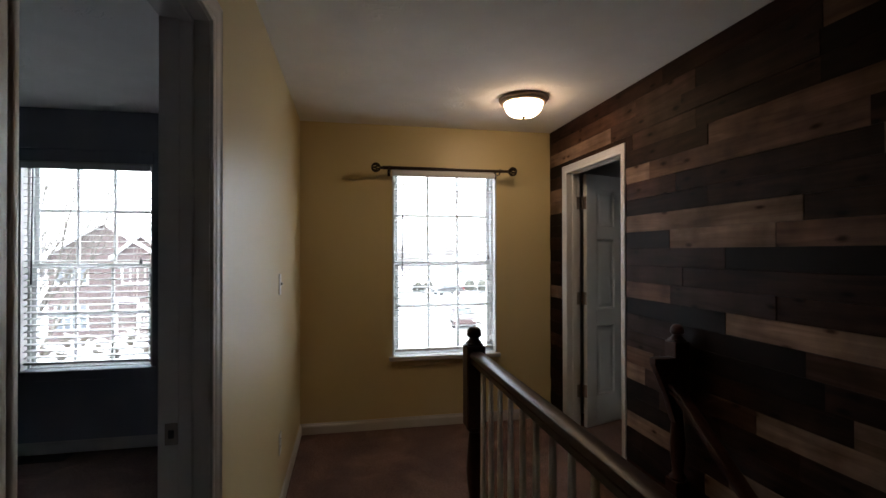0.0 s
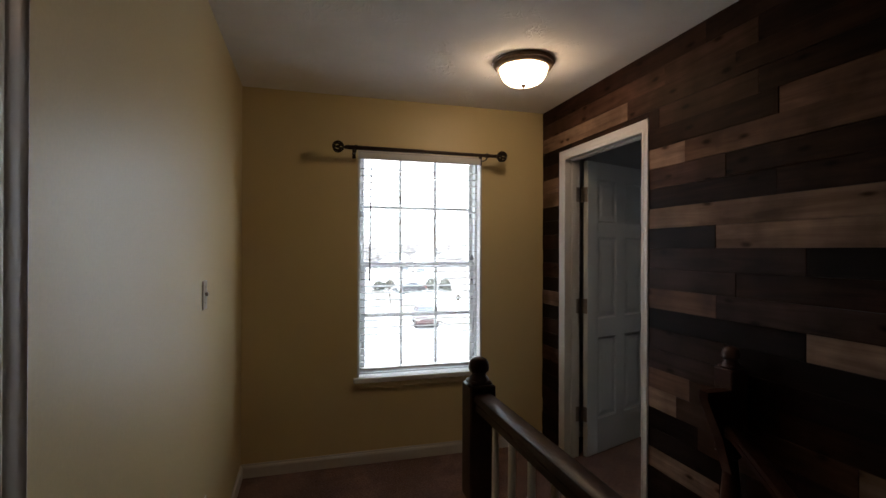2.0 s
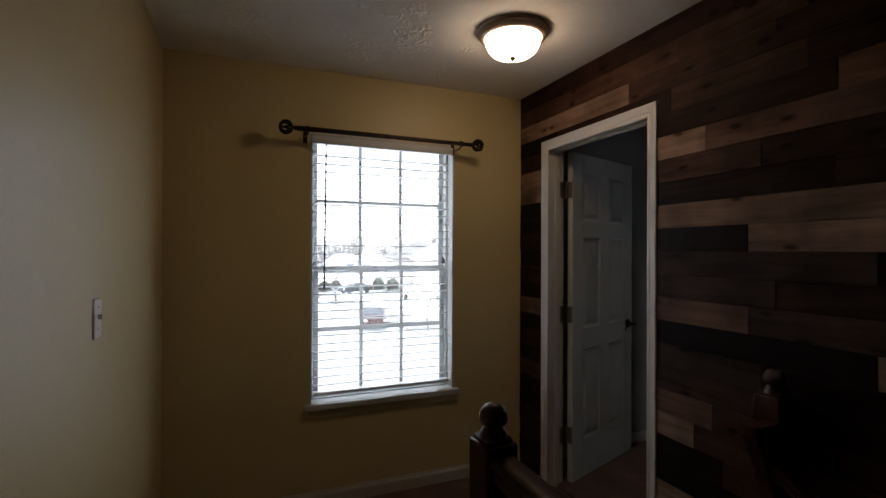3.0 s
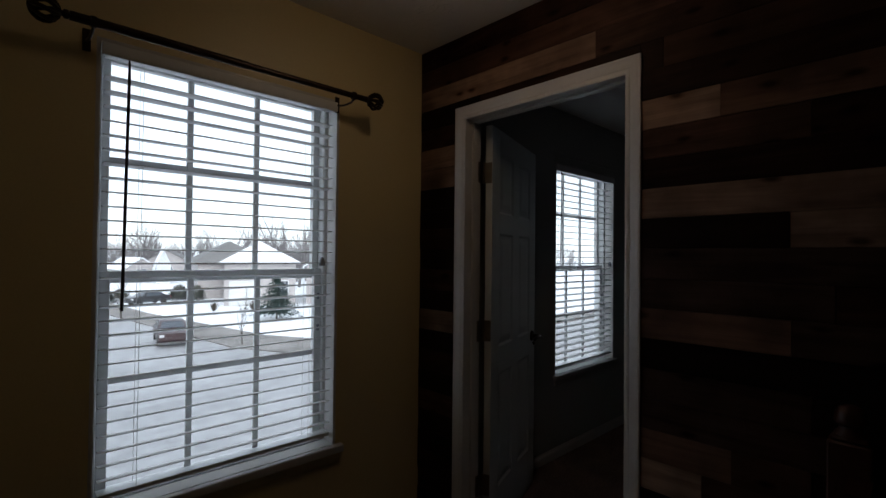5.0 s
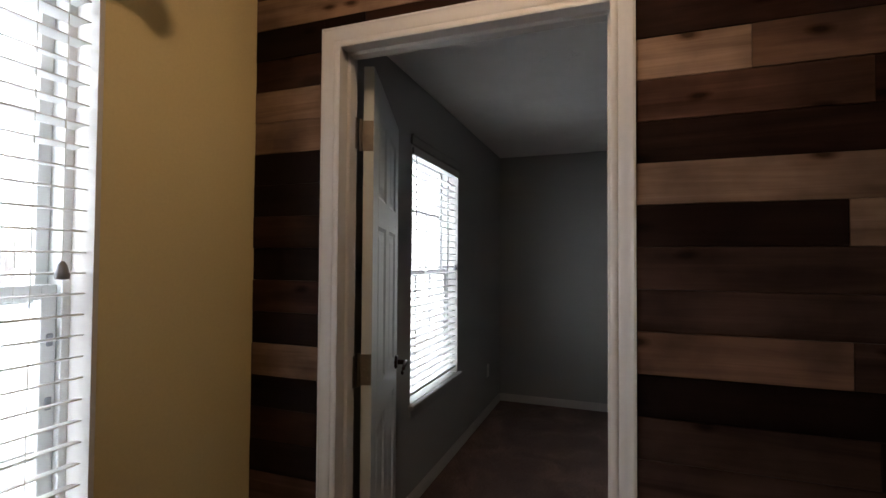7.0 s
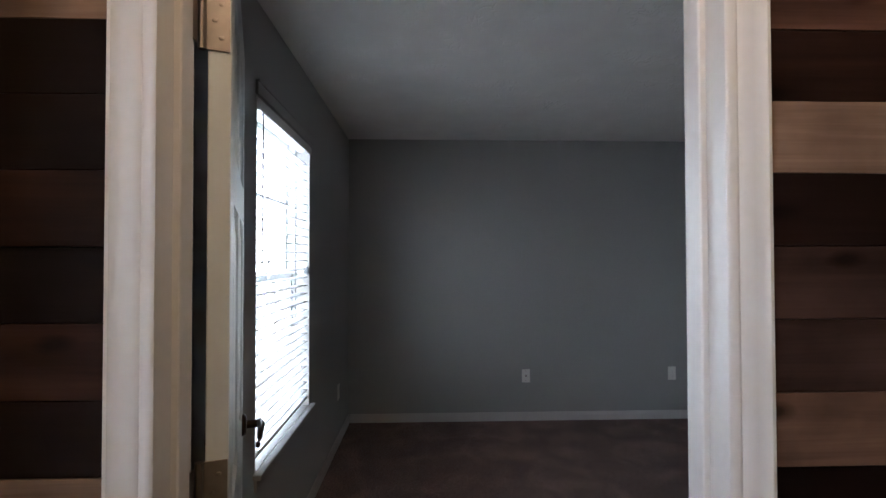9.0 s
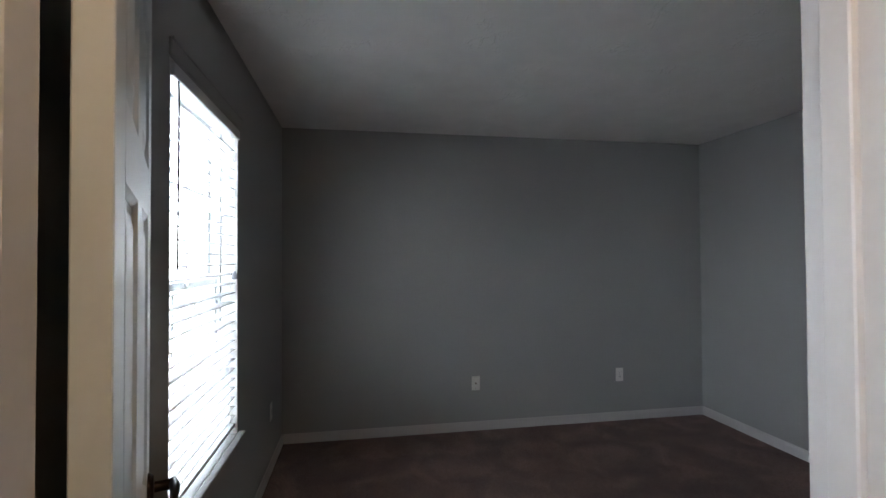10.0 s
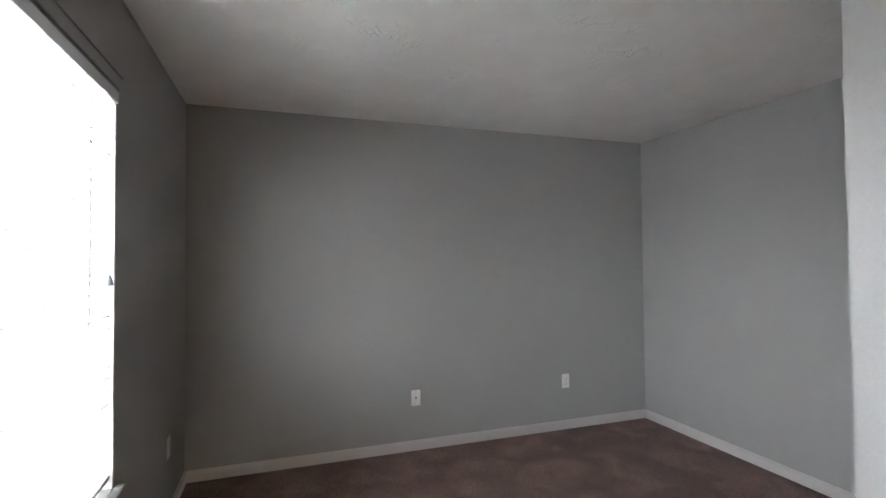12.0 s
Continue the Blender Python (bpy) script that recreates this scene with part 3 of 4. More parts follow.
def blind(key, label, tilt, wand):
    x0, x1 = WINDOWS[key]
    w = x1 - x0 - 0.052
    b = thing("window_blind", pose((x0 + x1) / 2, NORTH + 0.030, WIN_Z1[key] - 0.013), label, "blind", "window blinds")
    bm = bmesh.new()
    box(bm, (-w / 2, -0.026, -0.034), (w / 2, 0.026, -0.001), 0.003, 2)
    part("headrail", bm, M_VINYL, b)
    bm = bmesh.new()
    box(bm, (-w / 2 - 0.012, -0.041, -0.042), (w / 2 + 0.012, -0.0275, 0.0), 0.003, 2)
    part("valance", bm, M_SLAT, b)
    n, first = 29, -0.100
    pitch = (WIN_Z1[key] - WIN_Z0[key] - 0.160) / n
    bm = bmesh.new()
    cs = [(-0.025, -0.0015), (-0.012, 0.0007), (0, 0.0015), (0.012, 0.0007), (0.025, -0.0015), (0.025, -0.0042), (0.012, -0.002), (0, -0.0012), (-0.012, -0.002), (-0.025, -0.0042)]
    sweep(bm, cs, lambda u, d: [(-w / 2, u, d), (w / 2, u, d)])
    me = mesh_of("slat", bm, M_SLAT, True)
    rnd = random.Random(len(key))
    for k in range(n):
        s = new("slat", me)
        s.parent = b
        s.matrix_basis = pose(rnd.uniform(-0.001, 0.001), 0, first - pitch * k, tilt(k) + rnd.uniform(-1.5, 1.5), rnd.uniform(-0.08, 0.08), 0)
    low = first - pitch * n
    bm = bmesh.new()
    box(bm, (-w / 2, -0.025, low - 0.008), (w / 2, 0.025, low + 0.008), 0.003, 2)
    part("bottom_rail", bm, M_VINYL, b)
    for x in (-0.30 * w - 0.06, 0.30 * w + 0.06):
        for y in (-0.0265, 0.0265):
            bm = bmesh.new()
            tube(bm, [(x, y, -0.034), (x, y, low)], 0.0009, 5)
            part("ladder_cord", bm, M_CORD, b)
    side = -w / 2 + (0.04 if key == "bed" else 0.062)
    bm = bmesh.new()
    tube(bm, [(side, -0.034, -0.040), (side, -0.036, -0.1), (side - 0.008, -0.036, -wand)], [0.003, 0.003 + 0.0018 * (wand > 0.7), 0.0034 + 0.0018 * (wand > 0.7)], 8)
    part("tilt_wand", bm, M_WAND, b, "dark plastic tilt wand")
    bm = bmesh.new()
    tube(bm, [(w / 2 - 0.05, -0.030, -0.04), (w / 2 - 0.052, -0.033, -0.685)], 0.0012, 5)
    cord = part("lift_cord", bm, M_CORD, b)
    bm = bmesh.new()
    lathe(bm, [(0.003, 0.0), (0.008, -0.007), (0.014, -0.030), (0.012, -0.038), (0.002, -0.040)], 12, (w / 2 - 0.052, -0.033, -0.68))
    part("tassel", bm, M_TASSEL, cord, "grey plastic cord tassel", True)
    return b


blind("left", "white slatted window blind, lowered with open slats", lambda k: 3 if k < 13 else 7, 0.86)
UPPER = (0, 0, 0, 11, 4, 0, -4, -2, 6, 4, 3, 2, 0, -3, -6, -9)
blind("hall", "white slatted window blind, lowered with open slats", lambda k: UPPER[k] if k < len(UPPER) else -13, 0.86)
blind("bed", "white slatted window blind, lowered with open slats", lambda k: 4, 0.66)

# ---- curtain rod over the hall window ----
rod = thing("curtain_rod", pose(1.132, NORTH, 2.072), "dark bronze curtain rod with cage finials, no curtains", "curtain rod")
bm = bmesh.new()
tube(bm, [(-0.50, -0.135, 0), (0.0, -0.135, 0)], 0.0138, 14)
tube(bm, [(-0.02, -0.135, 0), (0.50, -0.135, 0)], 0.0118, 14)
part("rod", bm, M_BRONZE, rod, smooth=True)
for s in (-1, 1):
    bm = bmesh.new()
    lathe(bm, [(0.009, 0), (0.013, 0.004), (0.013, 0.012), (0.008, 0.016), (0.008, 0.022), (0.012, 0.026)], 14, (0, 0, 0), "x")
    f = part("finial", bm, M_BRONZE, rod, "twisted cage finial", True)
    f.matrix_basis = pose(s * 0.50, -0.135, 0, 0, 0, 0 if s > 0 else 180)
    for k in range(8):
        bm = bmesh.new()
        pts = []
        for j in range(9):
            u = math.pi * (j / 8) * 0.94 + 0.1
            tw = 2 * math.pi * k / 8 + 0.9 * j / 8
            pts.append((0.055 - 0.032 * math.cos(u), 0.033 * math.sin(u) * math.cos(tw), 0.033 * math.sin(u) * math.sin(tw)))
        tube(bm, pts, 0.0062, 6)
        part("rib", bm, M_BRONZE, f, smooth=True)
    bm = bmesh.new()
    lathe(bm, [(0.004, 0.078), (0.008, 0.081), (0.009, 0.086), (0.005, 0.091)], 12, (0, 0, 0), "x")
    part("tip", bm, M_BRONZE, f, smooth=True)
    bm = bmesh.new()
    box(bm, (-0.011, -0.006, -0.045), (0.011, -0.0005, 0.025), 0.002)
    tube(bm, [(0, -0.004, -0.012), (0, -0.06, -0.024), (0, -0.115, -0.024), (0, -0.135, -0.014)], 0.0045, 8)
    lathe(bm, [(0.0165, -0.007), (0.0175, 0), (0.0165, 0.007)], 14, (0, -0.135, 0), "x")
    br = part("bracket", bm, M_BRONZE, rod, smooth=True)
    br.location = (s * 0.445, 0, 0)

# ---- ceiling lamp ----
lamp = thing("ceiling_lamp", pose(1.515, 3.665, CEIL), "lit flush ceiling lamp, frosted bowl in a bronze ring", "ceiling lamp")
bm = bmesh.new()
lathe(bm, [(0.164, 0.0), (0.166, -0.008), (0.160, -0.012), (0.156, -0.013), (0.157, -0.022), (0.150, -0.033), (0.142, -0.038), (0.134, -0.040), (0.129, -0.036), (0.128, -0.006)], 48)
part("ring", bm, M_PEWTER, lamp, "stepped bronze ring", True)
bm = bmesh.new()
prof = [(0.127, -0.016)] + [(0.127 * math.cos(a) ** 0.55, -0.030 - 0.092 * math.sin(a)) for a in [math.pi / 2 * k / 12 for k in range(12)]] + [(0.004, -0.1222)]
lathe(bm, prof, 48)
part("bowl", bm, M_BOWL, lamp, "glowing frosted glass bowl", True)
bm = bmesh.new()
lathe(bm, [(0.004, -0.119), (0.014, -0.1225), (0.015, -0.126), (0.008, -0.131), (0.008, -0.135), (0.005, -0.140), (0.001, -0.141)], 16)
part("finial", bm, M_BRONZE, lamp, smooth=True)


# ---- six-panel door, open into the bedroom ----
DW, DT, DH = 0.752, 0.035, 2.02
HINGE = (2.214, 4.184)
door = thing("door_1", pose(HINGE[0], HINGE[1], 0.018, 0, 0, 19.3), "white six-panel door standing open into the bedroom", "door", "", "structure")
# along +x from the hinge; the hall-side face is y = -DT
bm = bmesh.new()
stile, mull = 0.115, 0.10
xs = [0.004, stile, (DW - mull) / 2, (DW + mull) / 2, DW - stile, DW]
rails = [(0.0, 0.235), (0.80, 0.93), (1.50, 1.60), (1.90, DH)]
holes = [(0.235, 0.80), (0.93, 1.50), (1.60, 1.90)]
box(bm, (xs[0], -DT, 0), (xs[1], 0, DH), 0.0015)
box(bm, (xs[4], -DT, 0), (xs[5], 0, DH), 0.0015)
for a, b in rails:
    box(bm, (xs[1], -DT, a), (xs[4], 0, b))
for a, b in holes:
    box(bm, (xs[2], -DT, a), (xs[3], 0, b))
slab = part("slab", bm, M_DOOR, door)
for a, b in holes:
    for c, d in ((xs[1], xs[2]), (xs[3], xs[4])):
        bm = bmesh.new()
        w, h = d - c, b - a
        for s in (-1, 1):
            yo, yi, yr = s * DT / 2, s * (DT / 2 - 0.007), s * (DT / 2 - 0.0025)
            loops = []
            for inset, y in ((0.0, yo), (0.012, yi), (0.026, yi), (0.05, yr)):
                loops.append([bm.verts.new((c + inset if i in (0, 3) else d - inset, y - DT / 2, a + inset if i < 2 else b - inset)) for i in range(4)])
            for p, q in zip(loops, loops[1:]):
                for i in range(4):
                    bm.faces.new((p[i], p[(i + 1) % 4], q[(i + 1) % 4], q[i]))
            bm.faces.new(loops[-1])
        part("panel", bm, M_DOOR, door)
for z in (0.286, 1.025, 1.789):
    bm = bmesh.new()
    tube(bm, [(-0.004, 0.008, z - 0.052), (-0.004, 0.008, z + 0.052)], 0.0065, 10)
    box(bm, (0.0005, -0.033, z - 0.05), (0.0035, 0.004, z + 0.05), 0.0005)
    for k in (-0.028, 0.0, 0.028):
        lathe(bm, [(0.004, 0.0), (0.0035, -0.0015), (0.001, -0.0018)], 8, (0.0005, -0.016 + (0.006 if k == 0 else -0.004), z + k), "x")
    h = part("hinge", bm, M_NICKEL, door, "satin metal butt hinge")
    bm = bmesh.new()
    box(bm, (2.1595, DOOR_Y1 - 0.0028, z - 0.032), (2.1875, DOOR_Y1 - 0.0002, z + 0.068), 0.0005)
    bm.transform(door.matrix_world.inverted())
    part("leaf", bm, M_NICKEL, h)
for s, face in ((-1, -DT), (1, 0.0)):
    bm = bmesh.new()
    hx, hz = DW - 0.065, 0.905
    lathe(bm, [(0.031, 0), (0.031, s * 0.005), (0.026, s * 0.011), (0.012, s * 0.013), (0.011, s * 0.045), (0.013, s * 0.048)], 24, (hx, face, hz), "y")
    yy = face + s * 0.048
    tube(bm, [(hx + 0.008, yy, hz), (hx - 0.02, yy + s * 0.004, hz + 0.003), (hx - 0.055, yy + s * 0.004, hz + 0.004), (hx - 0.085, yy + s * 0.002, hz + 0.001), (hx - 0.103, yy, hz - 0.008), (hx - 0.111, yy - s * 0.003, hz - 0.019), (hx - 0.106, yy - s * 0.004, hz - 0.028), (hx - 0.096, yy - s * 0.004, hz - 0.026)],
         [0.011, 0.0105, 0.0095, 0.0085, 0.0075, 0.0065, 0.006, 0.005], 12)
    part("door_handle", bm, M_BRONZE, door, "dark curved lever handle", True)


# ---- plates ----
def wall_plate(name, m, label, category, what):
    """A cover plate; local x is across, z up, y towards the room."""
    t = thing(name, m, label, category)
    bm = bmesh.new()
    box(bm, (-0.035, 0.0, -0.0575), (0.035, 0.0055, 0.0575), 0.003, 2)
    plate = part("plate", bm, M_PLATE, t)
    if what == "switch":
        bm = bmesh.new()
        box(bm, (-0.005, 0.005, -0.004), (0.005, 0.017, 0.011), 0.002)
        part("toggle", bm, M_PLATE, t)
    elif what == "outlet":
        for z in (-0.0195, 0.0195):
            bm = bmesh.new()
            lathe(bm, [(0.0165, 0.005), (0.016, 0.0068), (0.001, 0.0070)], 18, (0, 0, z), "y")
            socket = part("socket", bm, M_PLATE, t)
            bm = bmesh.new()
            box(bm, (-0.0075, 0.0066, z + 0.001), (-0.0055, 0.0074, z + 0.009))
            box(bm, (0.0055, 0.0066, z + 0.001), (0.0075, 0.0074, z + 0.008))
            box(bm, (-0.002, 0.0066, z - 0.010), (0.002, 0.0074, z - 0.006))
            part("slots", bm, M_SLOT, socket, "dark outlet slots")
    else:
        bm = bmesh.new()
        lathe(bm, [(0.0075, 0.005), (0.0075, 0.007), (0.005, 0.0075), (0.005, 0.014), (0.003, 0.0145)], 12, (0, 0, 0), "y")
        part("jack", bm, M_NICKEL, t, "small metal cable jack")
    for z in ((-0.03, 0.03) if what == "switch" else (0.0,) if what == "outlet" else (-0.042, 0.042)):
        bm = bmesh.new()
        lathe(bm, [(0.003, 0.005), (0.0028, 0.0062), (0.001, 0.0064)], 8, (0, 0, z), "y")
        part("screw", bm, M_NICKEL, plate)
    return t


wall_plate("light_switch", pose(0.0, 3.395, 1.24, 0, 0, -90), "white toggle light switch on the yellow wall", "light switch", "switch")
wall_plate("power_outlet", pose(0.0, 3.40, 0.37, 0, 0, -90), "white power outlet low on the yellow wall", "outlet", "outlet")
wall_plate("cable_outlet", pose(BED_E, 2.973, 0.395, 0, 0, 90), "white cable jack plate low on the grey wall", "outlet", "jack")
wall_plate("power_outlet", pose(BED_E, 1.688, 0.405, 0, 0, 90), "white power outlet low on the grey wall", "outlet", "outlet")
wall_plate("power_outlet", pose(5.065, NORTH, 0.405, 0, 0, 180), "white power outlet beside the bedroom window", "outlet", "outlet")

register = thing("floor_register", pose(-1.68, 4.40, 0.0), "dark metal floor vent under the window", "floor vent")
bm = bmesh.new()
box(bm, (-0.15, -0.06, 0.001), (0.15, 0.06, 0.006), 0.002)
part("frame", bm, M_BRONZE, register)
for k in range(11):
    bm = bmesh.new()
    box(bm, (-0.135 + 0.026 * k, -0.045, 0.006), (-0.125 + 0.026 * k, 0.045, 0.010), 0.001)
    part("slat", bm, M_BRONZE, register)


# ---- stair railing ----
def newel(name, x, y, base_z, top, label):
    n = thing(name, pose(x, y, base_z), label, "newel post")
    h = top - base_z
    bm = bmesh.new()
    w = 0.043
    box(bm, (-w, -w, 0), (w, w, 0.26 + max(0, h - 1.076)), 0.003)
    z0 = 0.26 + max(0, h - 1.076)
    lathe(bm, [(0.038, z0), (0.042, z0 + 0.012), (0.030, z0 + 0.028), (0.026, z0 + 0.05), (0.036, z0 + 0.13), (0.038, z0 + 0.18), (0.028, z0 + 0.30), (0.024, z0 + 0.34), (0.036, z0 + 0.352), (0.040, z0 + 0.37)], 24)
    box(bm, (-w, -w, z0 + 0.365), (w, w, h - 0.084), 0.005)
    # sloped shoulders and a turned mushroom cap
    box(bm, (-w + 0.008, -w + 0.008, h - 0.086), (w - 0.008, w - 0.008, h - 0.072), 0.006)
    lathe(bm, [(0.034, h - 0.075), (0.031, h - 0.066), (0.024, h - 0.058), (0.0225, h - 0.051), (0.029, h - 0.047), (0.033, h - 0.041), (0.0335, h - 0.032), (0.031, h - 0.018), (0.024, h - 0.007), (0.013, h - 0.001), (0.001, h)], 24)
    part("post", bm, M_DARKWOOD, n, smooth=True)
    return n


NX = 0.93
newel("newel_post", NX, 2.762, 0.001, 1.078, "dark stained newel post with a turned cap")
newel("newel_post", 2.012, 2.815, 0.001, 1.045, "dark stained newel post against the plank wall")
RAIL = [(-0.030, -0.034), (0.030, -0.034), (0.030, -0.012), (0.026, -0.008), (0.026, -0.003), (0.036, 0.001), (0.037, 0.012), (0.032, 0.023), (0.020, 0.028), (-0.020, 0.028), (-0.032, 0.023), (-0.037, 0.012), (-0.036, 0.001), (-0.026, -0.003), (-0.026, -0.008), (-0.030, -0.012)][::-1]
RAIL = [(0.86 * u, 0.86 * d) for u, d in RAIL]
guard = thing("stair_guardrail", pose(NX, 2.72, 0.0), "dark wooden guardrail on white balusters beside the stairwell", "railing")
bm = bmesh.new()
RUN = 3.9
sweep(bm, RAIL, lambda u, d: [(u, 0.0, 0.948 + d), (u, -RUN, 0.948 + d)])
part("handrail", bm, M_DARKWOOD, guard, "dark stained moulded handrail", True)
bm = bmesh.new()
box(bm, (-0.045, -RUN, 0.001), (0.045, 0, 0.02), 0.004)
part("shoe_rail", bm, M_TRIM, guard)
bm = bmesh.new()
lathe(bm, [(0.0145, 0.02), (0.0145, 0.16), (0.016, 0.17), (0.011, 0.18), (0.0125, 0.21), (0.0135, 0.28), (0.0105, 0.78), (0.0095, 0.915)], 12)
bal = mesh_of("baluster", bm, M_BALUSTER, True)
for k in range(32):
    b = new("baluster", bal)
    b.parent = guard
    b.location = (0, -0.10 - 0.117 * k, 0)

wallrail = thing("stair_handrail", pose(1.955, 2.77, 0.0), "dark wooden handrail going down the stairs beside the plank wall", "railing")
bm = bmesh.new()
sweep(bm, RAIL, lambda u, d: [(u, 0.0, 0.74 + d), (u, -0.03, 0.735 + d), (u, -2.75, -1.29 + d)])
part("handrail", bm, M_DARKWOOD, wallrail, smooth=True)
bm = bmesh.new()
sweep(bm, [(-0.10, 0.885), (0.014, 0.885), (0.014, 0.56), (0.0, 0.60), (-0.03, 0.70), (-0.075, 0.80), (-0.10, 0.855)], lambda u, h: [(u, 0.0, h), (u, 0.045, h)])
part("end_bracket", bm, M_DARKWOOD, wallrail, "dark curved bracket at the rail's head")
for k in range(3):
    bm = bmesh.new()
    y = -0.45 - 0.95 * k
    z = 0.735 + (y + 0.03) * 0.745
    tube(bm, [(0.112, y, z - 0.07), (0.05, y, z - 0.08), (0.0, y, z - 0.03)], 0.008, 8)
    lathe(bm, [(0.03, 0.115), (0.03, 0.108), (0.012, 0.104)], 14, (0, y, z - 0.07), "x")
    part("bracket", bm, M_BRONZE, wallrail)


# ---- outdoors ----
K = 1.183              # spacing and size of the neighbourhood


def afar(x, y):
    return 0.45 + K * (x - 0.45), 2.2 + K * (y - 2.2)


bm = bmesh.new()
bmesh.ops.create_grid(bm, x_segments=60, y_segments=60, size=600, matrix=Matrix.Translation((0, 300, GROUND)))
for v in bm.verts:
    far = (v.co - Vector((0, 0, GROUND))).length
    v.co.z += (noise.noise(v.co * 0.02) * 0.8 if far > 150 else 0)
solid("ground", bm, M_SNOW, "snow-covered ground", "ground")


def sheet(name, corners, z, material, label, category):
    bm = bmesh.new()
    corners = [afar(x, y) for x, y in corners]
    top = [bm.verts.new((x, y, GROUND + z)) for x, y in corners]
    low = [bm.verts.new((x, y, GROUND - 0.2)) for x, y in corners]
    bm.faces.new(top)
    n = len(top)
    for i in range(n):
        bm.faces.new((top[i], low[i], low[(i + 1) % n], top[(i + 1) % n]))
    return solid(name, bm, material, label, category)


sheet("road", [(-60, 11), (60, 11), (60, 21.5), (16, 22), (11.5, 24), (9.6, 28), (7.4, 46), (5, 75), (-2, 75), (0, 46), (-1.5, 28), (-4, 23.5), (-60, 22)], 0.03, M_SLUSH, "street covered in grey slush", "road")
sheet("verge", [(16, 22.1), (60, 21.6), (60, 23.8), (17.8, 24.7), (14.6, 26.7), (12.5, 30.4), (9.9, 46), (7.4, 75), (5.1, 75), (7.5, 46), (9.7, 28), (11.6, 24.1)], 0.10, M_VERGE, "wet brown verge beside the street", "verge")
sheet("pavement", [(-60, 22.2), (-4.2, 23.7), (-1.8, 28), (-0.3, 46), (-1.8, 46), (-3.4, 29), (-5.5, 25.2), (-60, 23.8)], 0.10, M_VERGE, "wet pavement beside the street", "pavement")


def house(name, x, y, w, d, eave, rise, turn, wall_mat, roof_mat, label, openings, hip=False):
    """A house with its gable or a hipped roof to the front (-y). openings: (centre, bottom, width, height, kind)."""
    x, y = afar(x, y)
    w, d, eave, rise = w * K, d * K, eave * K, rise * K
    openings = [(a * K, b * K, c * K, e * K, kind) for a, b, c, e, kind in openings]
    h = thing(name, pose(x, y, GROUND, 0, 0, turn), label, "house")
    bm = bmesh.new()
    box(bm, (-w / 2, 0, 0), (w / 2, d, eave))
    body = part("wall", bm, wall_mat, h)
    if hip:
        bm = bmesh.new()
        o = 0.5
        low = [bm.verts.new(p) for p in ((-w / 2 - o, -o, eave), (w / 2 + o, -o, eave), (w / 2 + o, d + o, eave), (-w / 2 - o, d + o, eave))]
        under = [bm.verts.new(v.co - Vector((0, 0, 0.2))) for v in low]
        ridge = [bm.verts.new((0, d * 0.4, eave + rise)), bm.verts.new((0, d * 0.6, eave + rise))]
        bm.faces.new((low[0], low[1], ridge[0]))
        bm.faces.new((low[1], low[2], ridge[1], ridge[0]))
        bm.faces.new((low[2], low[3], ridge[1]))
        bm.faces.new((low[3], low[0], ridge[0], ridge[1]))
        bm.faces.new(under)
        for i in range(4):
            bm.faces.new((low[i], under[i], under[(i + 1) % 4], low[(i + 1) % 4]))
        part("roof", bm, roof_mat, h, "snow-covered roof" if roof_mat is M_SNOW else "")
    else:
        bm = bmesh.new()
        prof = [(-w / 2, eave), (w / 2, eave), (0, eave + rise)]
        a = [bm.verts.new((p, 0.0, q)) for p, q in prof]
        b = [bm.verts.new((p, d, q)) for p, q in prof]
        bm.faces.new(a)
        bm.faces.new(list(reversed(b)))
        for i in range(3):
            bm.faces.new((a[i], b[i], b[(i + 1) % 3], a[(i + 1) % 3]))
        part("gable", bm, wall_mat, h)
        bm = bmesh.new()
        o = 0.4
        k = rise / (w / 2)
        for s in (-1, 1):
            p = [(0, eave + rise + 0.02), (s * (w / 2 + o), eave - o * k + 0.02), (s * (w / 2 + o), eave - o * k + 0.2), (0, eave + rise + 0.22)]
            f = [bm.verts.new((u, -o, v)) for u, v in p]
            g = [bm.verts.new((u, d + o, v)) for u, v in p]
            bm.faces.new(f)
            bm.faces.new(list(reversed(g)))
            for i in range(4):
                bm.faces.new((f[i], g[i], g[(i + 1) % 4], f[(i + 1) % 4]))
        part("roof", bm, roof_mat, h, "snow-covered roof" if roof_mat is M_SNOW else "")
    for cx, z, ow, oh, kind in openings:
        bm = bmesh.new()
        ring(bm, cx - ow / 2 - 0.08, cx + ow / 2 + 0.08, z - 0.08, z + oh + 0.08, -0.06, -0.005, 0.09, 0)
        if kind == "window":
            for q in (-0.25, 0.0, 0.25):
                box(bm, (cx + q * ow - 0.02, -0.045, z), (cx + q * ow + 0.02, -0.02, z + oh))
            box(bm, (cx - ow / 2, -0.045, z + oh / 2 - 0.03), (cx + ow / 2, -0.02, z + oh / 2 + 0.03))
        win = part("window" if kind == "window" else "house_door", bm, M_VINYL, h, "white framed window" if kind == "window" else "white door")
        bm = bmesh.new()
        box(bm, (cx - ow / 2, -0.018, z), (cx + ow / 2, -0.006, z + oh))
        part("pane" if kind == "window" else "leaf", bm, M_PANE if kind == "window" else M_VINYL, win)
    return h


